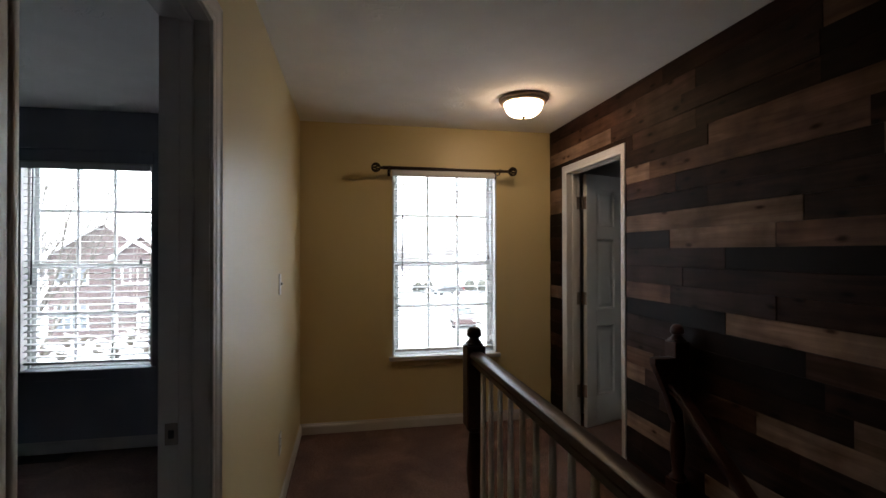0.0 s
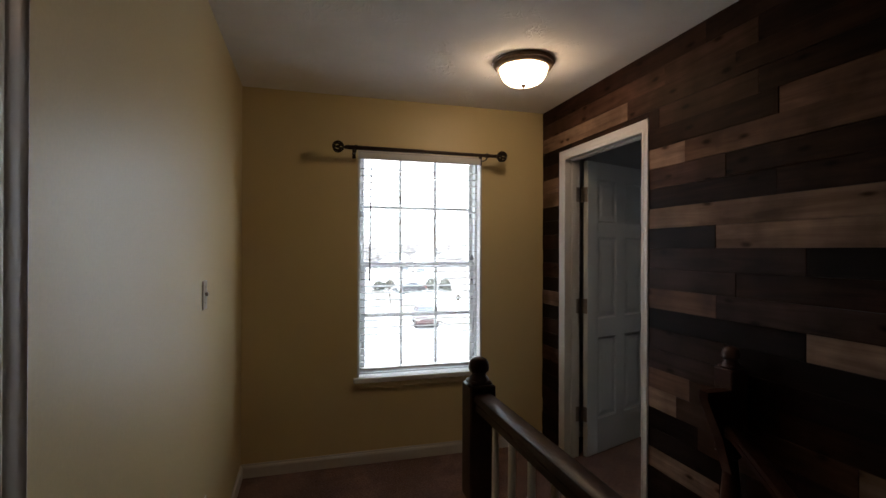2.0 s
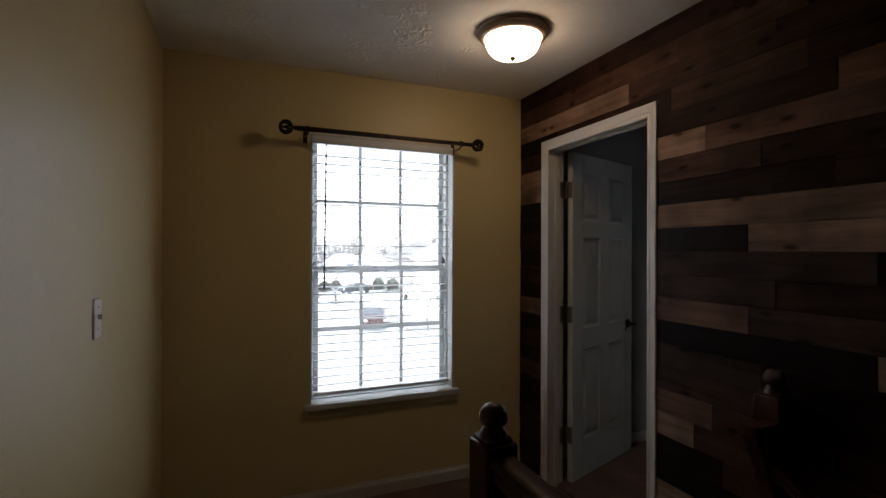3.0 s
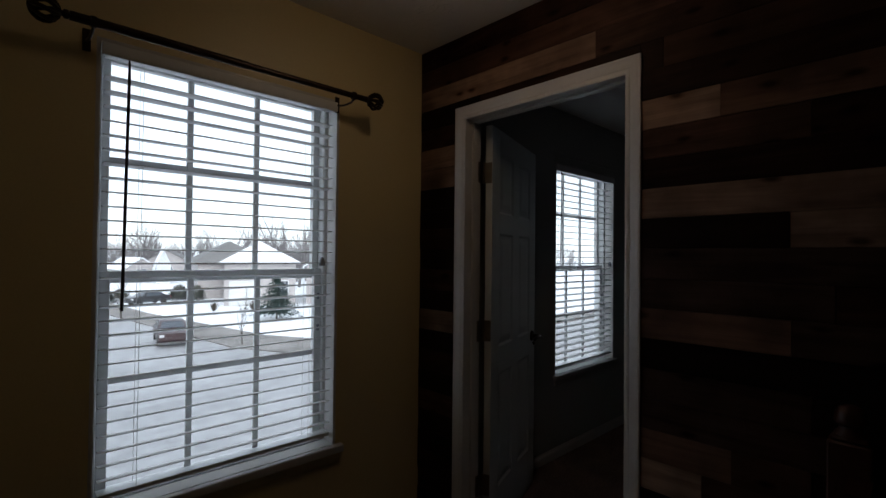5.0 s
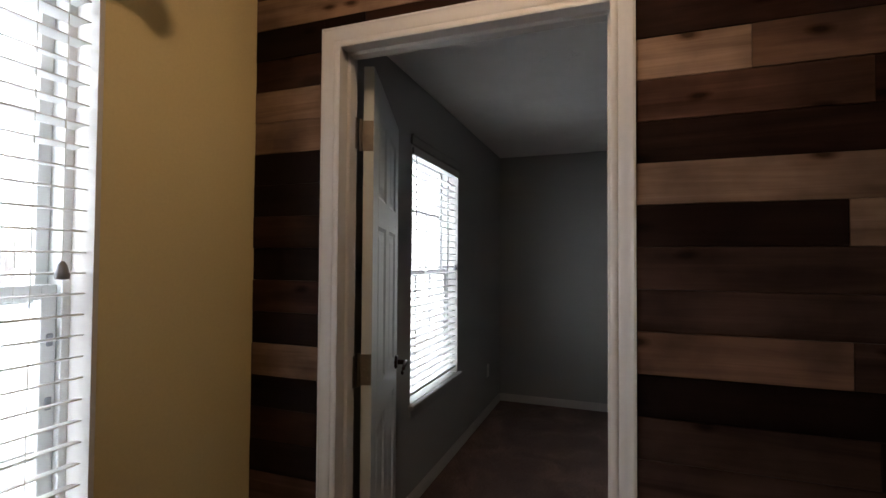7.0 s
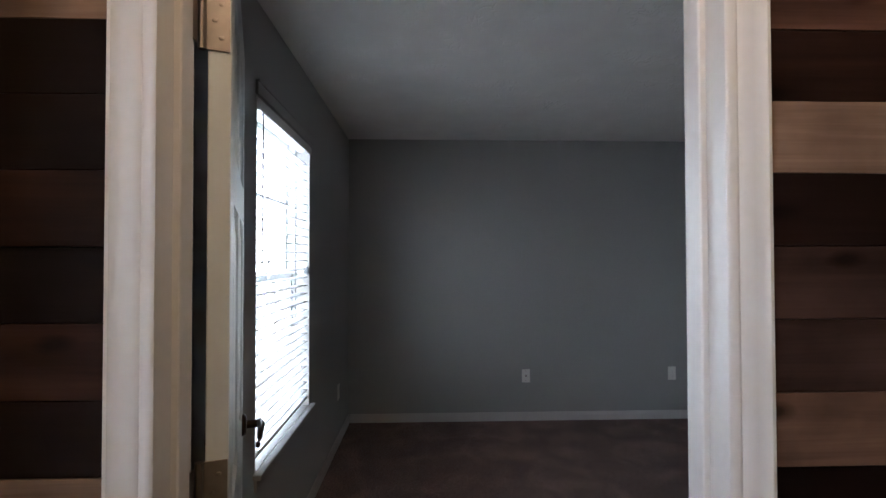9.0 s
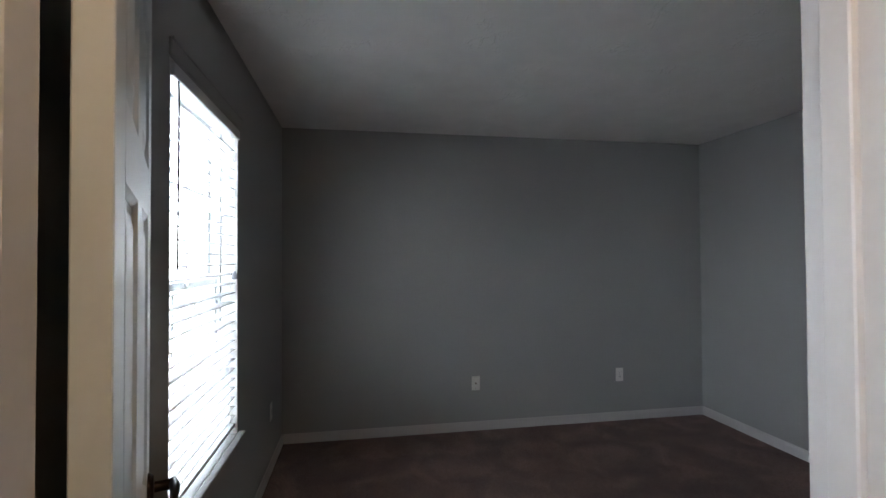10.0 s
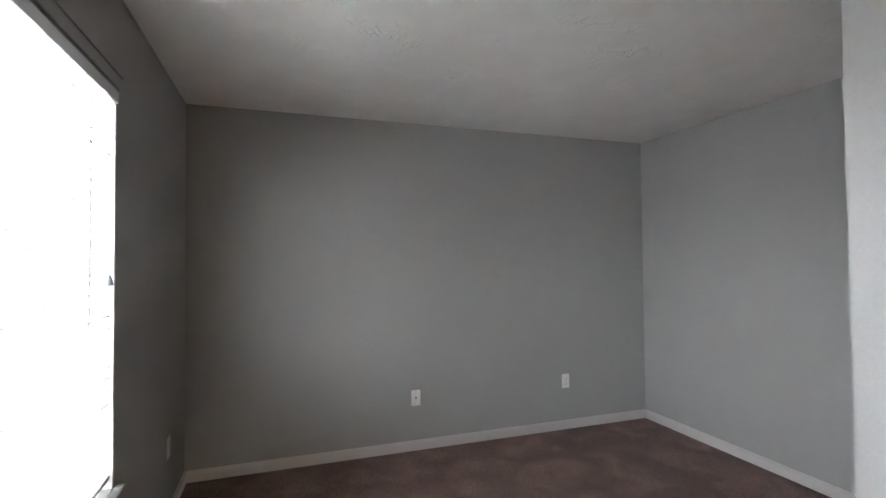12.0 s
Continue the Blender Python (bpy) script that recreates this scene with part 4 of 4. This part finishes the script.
def attach_gable(h, cx, w, d, eave, rise, wall_mat, roof_mat):
    """A smaller front gable of the same house."""
    cx, w, eave, rise = cx * K, w * K, eave * K, rise * K
    bm = bmesh.new()
    box(bm, (cx - w / 2, -d, 0), (cx + w / 2, 0.5, eave))
    prof = [(cx - w / 2, eave), (cx + w / 2, eave), (cx, eave + rise)]
    a = [bm.verts.new((p, -d, q)) for p, q in prof]
    b = [bm.verts.new((p, 3.0, q)) for p, q in prof]
    bm.faces.new(a)
    bm.faces.new(list(reversed(b)))
    for i in range(3):
        bm.faces.new((a[i], b[i], b[(i + 1) % 3], a[(i + 1) % 3]))
    part("wing", bm, wall_mat, h)
    bm = bmesh.new()
    k = rise / (w / 2)
    for s in (-1, 1):
        p = [(cx, eave + rise + 0.02), (cx + s * (w / 2 + 0.3), eave - 0.3 * k + 0.02), (cx + s * (w / 2 + 0.3), eave - 0.3 * k + 0.18), (cx, eave + rise + 0.2)]
        f = [bm.verts.new((u, -d - 0.3, v)) for u, v in p]
        g = [bm.verts.new((u, 3.0, v)) for u, v in p]
        bm.faces.new(f)
        bm.faces.new(list(reversed(g)))
        for i in range(4):
            bm.faces.new((f[i], g[i], g[(i + 1) % 4], f[(i + 1) % 4]))
    part("roof", bm, roof_mat, h)


brick = house("brick_house", -12.9, 30.2, 5.4, 9, 4.75, 1.75, 0, M_BRICK, M_SNOW, "two-storey red brick house with snow on its gables",
              [(-1.55, 3.25, 1.5, 1.05, "window"), (1.7, 3.25, 1.5, 1.05, "window"), (-1.55, 0.75, 1.5, 1.3, "window"), (1.2, 0.15, 1.0, 2.1, "door"), (2.2, 0.9, 0.7, 1.1, "window")])
attach_gable(brick, 1.9, 2.6, 0.02, 4.75, 1.1, M_BRICK, M_SNOW)
house("hipped_house", 19.4, 47.5, 6.4, 8, 4.15, 2.1, -20, M_SIDING, M_SNOW, "pale house with a snow-covered hipped roof", [(-1.5, 0.1, 2.4, 2.2, "door"), (1.9, 1.0, 1.2, 1.3, "window")], True)
house("hipped_house", 20.5, 57.0, 7.6, 9, 4.0, 2.4, -10, M_SIDING, M_SHINGLE, "house with a grey shingled hipped roof", [(0, 1, 1.6, 1.2, "window")], True)
house("gable_house", 26.5, 44.0, 7.5, 11, 3.8, 2.6, -35, M_SIDING, M_SNOW, "pale house with a snowy gable roof", [(0, 1.0, 1.6, 1.3, "window"), (-2.4, 1.0, 1.0, 1.3, "window")])
house("gable_house", 25.0, 104.0, 9, 10, 2.8, 2.6, -20, M_SIDING, M_SHINGLE, "grey-roofed house farther down the street", [(0, 1, 1.6, 1.2, "window")])
house("gable_house", 20.7, 88.0, 2.0, 8, 2.9, 2.4, -10, M_VINYL, M_SNOW, "narrow pale house front with a steep snowy gable", [(0, 1, 1.6, 1.2, "window")])
house("gable_house", 25.1, 86.0, 2.3, 8, 2.9, 2.2, -15, M_VINYL, M_SNOW, "narrow pale house front with a snowy gable", [(0, 1, 1.6, 1.2, "window")])
house("gable_house", 33.0, 90.0, 10, 10, 3.2, 2.8, -25, M_SIDING, M_SNOW, "pale house with snow on its roof", [(0, 1, 1.6, 1.2, "window")])
house("gable_house", 18.9, 94.0, 5, 8, 2.3, 1.7, 10, M_SIDING, M_SNOW, "pale house with snow on its roof", [(0, 1, 1.6, 1.2, "window")])
house("gable_house", 46.0, 60.0, 10, 10, 4.0, 2.8, -45, M_SIDING, M_SNOW, "pale house with snow on its roof", [(0, 1, 1.6, 1.2, "window")])
house("gable_house", -34.0, 42.0, 10, 10, 4.6, 2.8, 20, M_SIDING, M_SNOW, "pale house with snow on its roof", [(0, 1, 1.6, 1.2, "window")])


def bare_tree(rnd, base, height, verts, faces, lean=(0, 0), depth=4, spread=0.55, thick=0.02):
    """Grow a leafless tree of tapered three-sided branches into verts and faces."""
    def limb(p, d, length, r, level):
        n = 2 if level else 3
        q = p
        for s in range(n):
            d2 = (d + Vector((rnd.uniform(-1, 1), rnd.uniform(-1, 1), rnd.uniform(-0.3, 0.6))) * 0.13).normalized()
            e = q + d2 * length / n
            r1 = r * (1 - 0.5 * (s + 1) / n)
            r0 = r * (1 - 0.5 * s / n)
            u = d2.cross(Vector((0.3, 1, 0.2))).normalized()
            v = d2.cross(u)
            k0 = len(verts)
            for c, rr in ((q, r0), (e, r1)):
                for i in range(3):
                    a = 2.094 * i
                    verts.append(tuple(c + rr * (math.cos(a) * u + math.sin(a) * v)))
            for i in range(3):
                j = (i + 1) % 3
                faces.append((k0 + i, k0 + j, k0 + 3 + j, k0 + 3 + i))
            q, d = e, d2
            if level < depth:
                for _ in range(rnd.choice((1, 2, 2)) if level else rnd.choice((1, 2))):
                    side = Vector((rnd.uniform(-1, 1), rnd.uniform(-1, 1), rnd.uniform(-0.1, 0.5)))
                    limb(q, (d + side * spread * 1.6).normalized(), length * rnd.uniform(0.5, 0.7), r1 * 0.65, level + 1)
        if level < depth:
            limb(q, (d + Vector((rnd.uniform(-1, 1), rnd.uniform(-1, 1), 0.3)) * 0.3).normalized(), length * 0.6, r * 0.5, level + 1)
    limb(Vector(base), Vector((lean[0], lean[1], 1)).normalized(), height * 0.42, height * thick, 0)


def tree_object(name, trees, label, category, kind="", depth=4, **more):
    verts, faces = [], []
    for i, (x, y, h, lx, ly) in enumerate(trees):
        bare_tree(random.Random(100 + i), (*afar(x, y), GROUND - 0.05), h * K, verts, faces, (lx, ly), depth, **more)
    me = bpy.data.meshes.new(name)
    me.from_pydata(verts, [], faces)
    # only the far woods get the bark with haze mixed into its colour
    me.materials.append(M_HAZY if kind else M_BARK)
    return tagged(new(name, me), label, category, "", kind)


tree_object("bare_tree", [(-10.2, 17.5, 10.5, 0.3, 0.05), (-10.35, 17.5, 10.0, 0.14, 0.0), (-10.15, 17.6, 11.0, 0.42, 0.02), (-10.4, 17.4, 9.5, 0.04, 0.08), (-10.1, 17.45, 10.0, 0.55, -0.03)], "tall many-stemmed leafless tree in the snowy yard", "tree", depth=3, thick=0.009, spread=0.4)
tree_object("young_tree", [(10.4, 28.4, 3.7, 0.03, 0)], "thin young leafless street tree", "tree", depth=3, spread=0.35, thick=0.012)
tree_object("young_tree", [(7.7, 44.5, 4.5, 0, 0)], "thin leafless street tree", "tree", depth=3, spread=0.4)
tree_object("bare_tree", [(23.0, 24.0, 11, -0.1, 0)], "leafless tree across the street", "tree", depth=4)
tree_object("bare_tree", [(30.0, 33.0, 12, 0.1, 0)], "leafless tree beyond the houses", "tree", depth=4)
rnd = random.Random(7)
belt = [(x, 116 + rnd.uniform(-6, 40) - abs(x) * 0.15, rnd.uniform(7, 13), 0, 0) for x in [-120 + 1.0 * k + rnd.uniform(-1.2, 1.2) for k in range(280)]]
belt += [(x, 112 + rnd.uniform(-6, 30) - abs(x) * 0.15, rnd.uniform(3.5, 6), 0, 0) for x in [-120 + 1.0 * k + rnd.uniform(-1.2, 1.2) for k in range(280)]]
belt += [(x, 108 + rnd.uniform(-6, 30) - abs(x) * 0.15, rnd.uniform(5, 8.5), 0, 0) for x in [-60 + 0.8 * k + rnd.uniform(-1.2, 1.2) for k in range(190)]]
belt += [(30 + rnd.uniform(-4, 40), 62 + rnd.uniform(-2, 30), rnd.uniform(8, 12.5), 0, 0) for k in range(46)]
belt += [(x, 118 + rnd.uniform(-4, 34) - abs(x) * 0.15, rnd.uniform(6, 9.5), 0, 0) for x in [-70 + 0.55 * k + rnd.uniform(-1, 1) for k in range(330)]]
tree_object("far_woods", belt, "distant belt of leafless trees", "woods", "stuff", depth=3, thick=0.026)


def spruce(x, y, h, r):
    t = thing("spruce_tree", pose(*afar(x, y), GROUND), "dark green spruce tree standing in snow", "tree")
    bm = bmesh.new()
    lathe(bm, [(0.09, -0.05), (0.07, h * 0.3), (0.02, h * 0.97)], 8)
    part("trunk", bm, M_BARK, t)
    rnd = random.Random(3)
    verts, faces = [], []
    for k in range(26):
        f = k / 26
        z = h * (0.14 + 0.86 * f)
        reach = r * (1 - f) ** 0.85 + 0.05
        for j in range(max(5, int(20 * (1 - f)))):
            a = rnd.uniform(0, 6.283)
            ln = reach * rnd.uniform(0.72, 1.1)
            for s in range(9):
                q = (s + rnd.uniform(0.2, 0.9)) / 9
                c = Vector((math.cos(a) * ln * q, math.sin(a) * ln * q, z - 0.22 * ln * q * q + rnd.uniform(-0.03, 0.03)))
                for _ in range(2):
                    d = Vector((rnd.uniform(-1, 1), rnd.uniform(-1, 1), rnd.uniform(-0.5, 0.35))).normalized() * rnd.uniform(0.13, 0.28)
                    e = Vector((rnd.uniform(-1, 1), rnd.uniform(-1, 1), rnd.uniform(-1, 1))).normalized() * 0.075
                    i = len(verts)
                    verts += [tuple(c - e), tuple(c + e), tuple(c + d)]
                    faces.append((i, i + 1, i + 2))
    me = bpy.data.meshes.new("crown")
    me.from_pydata(verts, [], faces)
    me.materials.append(M_NEEDLE)
    ob = new("crown", me)
    ob.parent = t


spruce(16.4, 37.4, 4.2, 2.25)


def shrub(x, y, r, h, seed, green=False):
    rnd = random.Random(seed)
    t = thing("shrub", pose(*afar(x, y), GROUND), "rounded dark evergreen shrub on the snowy lawn" if green else "leafless shrub with snow on its twigs", "shrub", "garden shrubs")
    verts, faces, sv, sf = [], [], [], []
    for k in range(900 if green else 320):
        a, u = rnd.uniform(0, 6.283), rnd.uniform(0, 1)
        d = Vector((math.cos(a) * u, math.sin(a) * u, rnd.uniform(0.0 if green else 0.5, 1.2))).normalized()
        p = Vector((d.x * 0.1, d.y * 0.1, 0))
        e = Vector((d.x * r, d.y * r, d.z * h)) * rnd.uniform(0.7, 1.0)
        w = Vector((-d.y, d.x, 0.1)).normalized() * (0.09 if green else 0.012)
        if green:
            p = e * rnd.uniform(0.55, 0.8)
        i = len(verts)
        verts += [tuple(p - w), tuple(p + w), tuple(e + w * 0.3), tuple(e - w * 0.3)]
        faces.append((i, i + 1, i + 2, i + 3))
        if k % (60 if green else 20) == 0:
            s = rnd.uniform(0.05, 0.12)
            i = len(sv)
            sv += [tuple(e + Vector(o) * s) for o in ((-1, -1, 0), (1, -0.8, 0.1), (0.9, 1, 0), (-1, 0.8, 0.1), (0, 0, 0.6))]
            sf += [(i, i + 1, i + 4), (i + 1, i + 2, i + 4), (i + 2, i + 3, i + 4), (i + 3, i, i + 4), (i + 3, i + 2, i + 1, i)]
    for nm, vv, ff, mm in (("sprays" if green else "twigs", verts, faces, M_EVERGREEN if green else M_BUSH), ("snow_clumps", sv, sf, M_SNOW)):
        me = bpy.data.meshes.new(nm)
        me.from_pydata(vv, [], ff)
        me.materials.append(mm)
        ob = new(nm, me)
        ob.parent = t


for i, (x, y, r, h) in enumerate(((-15.4, 28.6, 0.9, 1.0), (-14.0, 28.9, 0.8, 0.9), (-12.9, 28.4, 0.9, 0.9), (-11.0, 28.8, 0.9, 1.1), (-9.8, 28.6, 1.0, 1.0), (-12.5, 25.5, 1.0, 0.8), (-10.2, 25.2, 1.1, 0.9), (-13.6, 26.2, 1.1, 0.9), (-11.4, 26.4, 1.2, 0.9), (-14.6, 25.4, 1.0, 0.8), (-9.2, 26.2, 1.1, 0.9), (17.5, 44.6, 0.9, 1.0), (14.5, 45.5, 0.9, 1.1), (11.2, 57.0, 1.3, 1.3))):
    shrub(x, y, r, h, 40 + i)
for i, (x, y, r, h) in enumerate(((14.4, 55.4, 1.5, 2.2), (15.9, 54.9, 1.3, 2.1), (8.6, 58.0, 1.5, 1.6), (10.3, 60.5, 1.4, 1.5))):
    shrub(x, y, r, h, 70 + i, True)


def car(x, y, turn, paint, label):
    c = thing("parked_car", pose(*afar(x, y), GROUND + 0.03, 0, 0, turn), label, "car", "parked cars")
    L, W = 4.4, 1.74
    side = [(-2.2, 0.42), (-2.16, 0.80), (-1.6, 0.93), (-1.05, 0.96), (-0.45, 1.36), (0.25, 1.42), (0.95, 1.36), (1.55, 1.00), (2.1, 0.95), (2.2, 0.62), (2.18, 0.34), (-2.1, 0.30)]
    bm = bmesh.new()
    rows = []
    for s, k in ((-1, 0.86), (-1, 1.0), (1, 1.0), (1, 0.86)):
        row = []
        for px, pz in side:
            inw = 0.80 if pz > 1.1 else 1.0
            row.append(bm.verts.new((px * (0.985 if k < 1 else 1.0), s * W / 2 * inw * (1.0 if k < 1 else 0.93), pz if k < 1 else pz + (0.03 if pz > 0.6 else 0))))
        rows.append(row)
    n = len(side)
    for a, b in zip(rows, rows[1:]):
        for i in range(n):
            bm.faces.new((a[i], a[(i + 1) % n], b[(i + 1) % n], b[i]))
    bm.faces.new(rows[0])
    bm.faces.new(list(reversed(rows[-1])))
    body = part("body", bm, paint, c, smooth=True)
    for name, q in (("windscreen", [(-1.0, 1.02), (-0.5, 1.36)]), ("rear_window", [(1.5, 1.06), (1.0, 1.35)])):
        bm = bmesh.new()
        (x0, z0), (x1, z1) = q
        out = -0.03 if x0 < 0 else 0.03
        v = [bm.verts.new(p) for p in ((x0 + out, -0.68, z0 + 0.02), (x0 + out, 0.68, z0 + 0.02), (x1 + out, 0.56, z1 + 0.02), (x1 + out, -0.56, z1 + 0.02))]
        w = [bm.verts.new(p.co + Vector((0, 0, 0.012))) for p in v]
        bm.faces.new(v)
        bm.faces.new(list(reversed(w)))
        for i in range(4):
            bm.faces.new((v[i], w[i], w[(i + 1) % 4], v[(i + 1) % 4]))
        part(name, bm, M_PANE, body)
    for s in (-1, 1):
        for x0, x1 in ((-0.75, 0.12), (0.2, 1.1)):
            bm = bmesh.new()
            v = [bm.verts.new(p) for p in ((x0, s * 0.86, 1.0), (x1, s * 0.86, 1.0), (min(x1, 0.9), s * 0.715, 1.32), (max(x0, -0.42), s * 0.715, 1.32))]
            w = [bm.verts.new(p.co + Vector((0, s * 0.015, 0.004))) for p in v]
            bm.faces.new(v)
            bm.faces.new(list(reversed(w)))
            for i in range(4):
                bm.faces.new((v[i], w[i], w[(i + 1) % 4], v[(i + 1) % 4]))
            part("side_window", bm, M_PANE, body)
        bm = bmesh.new()
        box(bm, (-2.2, s * 0.72 - 0.16, 0.62), (-2.08, s * 0.72 + 0.1, 0.78), 0.02)
        part("headlight", bm, M_HEADLAMP, c)
        bm = bmesh.new()
        box(bm, (2.1, s * 0.72 - 0.16, 0.70), (2.21, s * 0.72 + 0.1, 0.88), 0.02)
        part("tail_light", bm, M_TAIL, c)
        for px in (-1.35, 1.35):
            bm = bmesh.new()
            lathe(bm, [(0.20, -0.1), (0.30, -0.1), (0.32, -0.07), (0.32, 0.07), (0.30, 0.1), (0.20, 0.1)], 24, (px, s * 0.80, 0.32), "y")
            tyre = part("wheel", bm, M_TYRE, c, "black tyre")
            bm = bmesh.new()
            lathe(bm, [(0.20, -0.09), (0.2, 0.09), (0.05, 0.115 if s > 0 else 0.09)], 16, (px, s * 0.80, 0.32), "y")
            part("rim", bm, M_NICKEL, tyre)


car(7.85, 31.9, 81, M_CAR, "dark red sedan parked on the slushy street")
car(11.5, 54.6, 20, M_GREYCAR, "dark grey car parked beside a snowy driveway")


# ---- planks of the accent wall ----
PITCH, ROW0 = 0.1, 1.434


def plank(y0, y1, z0, z1, tone, rnd):
    g = 0.0004
    proud = rnd.uniform(0.011, 0.0165)
    w, h = y1 - y0 - 2 * g, z1 - z0 - 2 * g
    bm = bmesh.new()
    box(bm, (-proud, -w / 2, -h / 2), (0, w / 2, h / 2))
    front = [e for e in bm.edges if all(v.co.x < -proud + 1e-5 for v in e.verts)]
    bmesh.ops.bevel(bm, geom=front, offset=0.0008, segments=1, affect="EDGES")
    ob = part("plank", bm, TONES[tone], wood_wall)
    ob.location = (HALL_E, (y0 + y1) / 2, (z0 + z1) / 2)


def plank_row(k, *pieces):
    """Row k, from the window wall towards the stairs: tones and the y at which each plank ends."""
    rnd = random.Random(500 + k)
    z0, z1 = ROW0 + PITCH * k, ROW0 + PITCH * (k + 1) if k < 9 else CEIL - 0.002
    at, todo = NORTH, list(pieces)
    while at > SOUTH + 0.01:
        if todo:
            tone, end = todo.pop(0)
        else:
            tone, end = rnd.choice("bddmlgdb"), at - rnd.uniform(0.5, 1.25)
        end = max(end, SOUTH)
        a, b = DOOR_Y0 - 0.05, DOOR_Y1 + 0.05
        spans = [(end, at)]
        if z0 < DOOR_H + 0.05:
            spans = [(max(end, b), at), (end, min(at, a))]
            over = (max(end, a), min(at, b))
            if z1 > DOOR_H + 0.055 and over[1] - over[0] > 0.02:
                plank(*over, DOOR_H + 0.05, z1, tone, rnd)
        for lo, hi in spans:
            if hi - lo > 0.02:
                plank(lo, hi, z0, z1, tone, rnd)
        at = end


plank_row(9, ("d", 3.0), ("d", 2.1), ("m", 1.4))
plank_row(8, ("m", 3.25), ("m", 2.75), ("d", 2.1), ("n", 1.6))
plank_row(7, ("l", 3.532), ("m", 2.85), ("d", 2.11), ("b", 1.3))
plank_row(6, ("b", 4.1), ("d", 3.289), ("m", 2.75), ("d", 2.11), ("b", 1.5))
plank_row(5, ("d", 4.22), ("d", 2.667), ("n", 1.75), ("m", 1.0))
plank_row(4, ("l", 4.22), ("l", 3.12), ("n", 1.94), ("d", 1.2))
plank_row(3, ("l", 4.22), ("m", 2.9), ("d", 1.9))
plank_row(2, ("b", 4.22), ("d", 2.674), ("d", 1.9), ("d", 1.2))
plank_row(1, ("b", 4.22), ("l", 2.18), ("d", 1.4))
plank_row(0, ("d", 4.22), ("b", 2.948), ("l", 2.3), ("n", 1.6), ("m", 1.2))
plank_row(-1, ("b", 4.22), ("g", 2.565), ("b", 1.6))
plank_row(-2, ("d", 4.22), ("g", 2.85), ("d", 1.8))
plank_row(-3, ("b", 4.22), ("n", 2.944), ("g", 2.3), ("d", 1.5))
plank_row(-4, ("l", 4.22), ("b", 2.567), ("l", 1.5))
plank_row(-5, ("b", 4.22), ("g", 2.9), ("b", 2.173), ("m", 1.4))
plank_row(-6, ("d", 4.22), ("g", 2.8), ("b", 2.1))
plank_row(-7, ("b", 4.22), ("n", 3.09), ("m", 2.9), ("d", 2.0))
plank_row(-8, ("m", 4.22), ("l", 3.171), ("m", 2.4))
plank_row(-9, ("d", 4.22), ("b", 3.042), ("m", 2.6), ("d", 2.2))
plank_row(-10, ("b", 4.22), ("b", 2.8), ("d", 2.1))
plank_row(-11, ("d", 4.22), ("l", 2.93), ("d", 2.55), ("l", 2.0))
plank_row(-12, ("d", 4.22), ("g", 3.2), ("d", 2.7), ("l", 2.2))
plank_row(-13, ("b", 4.22), ("b", 2.9), ("d", 2.2))
for k in range(-14, -37, -1):
    plank_row(k)
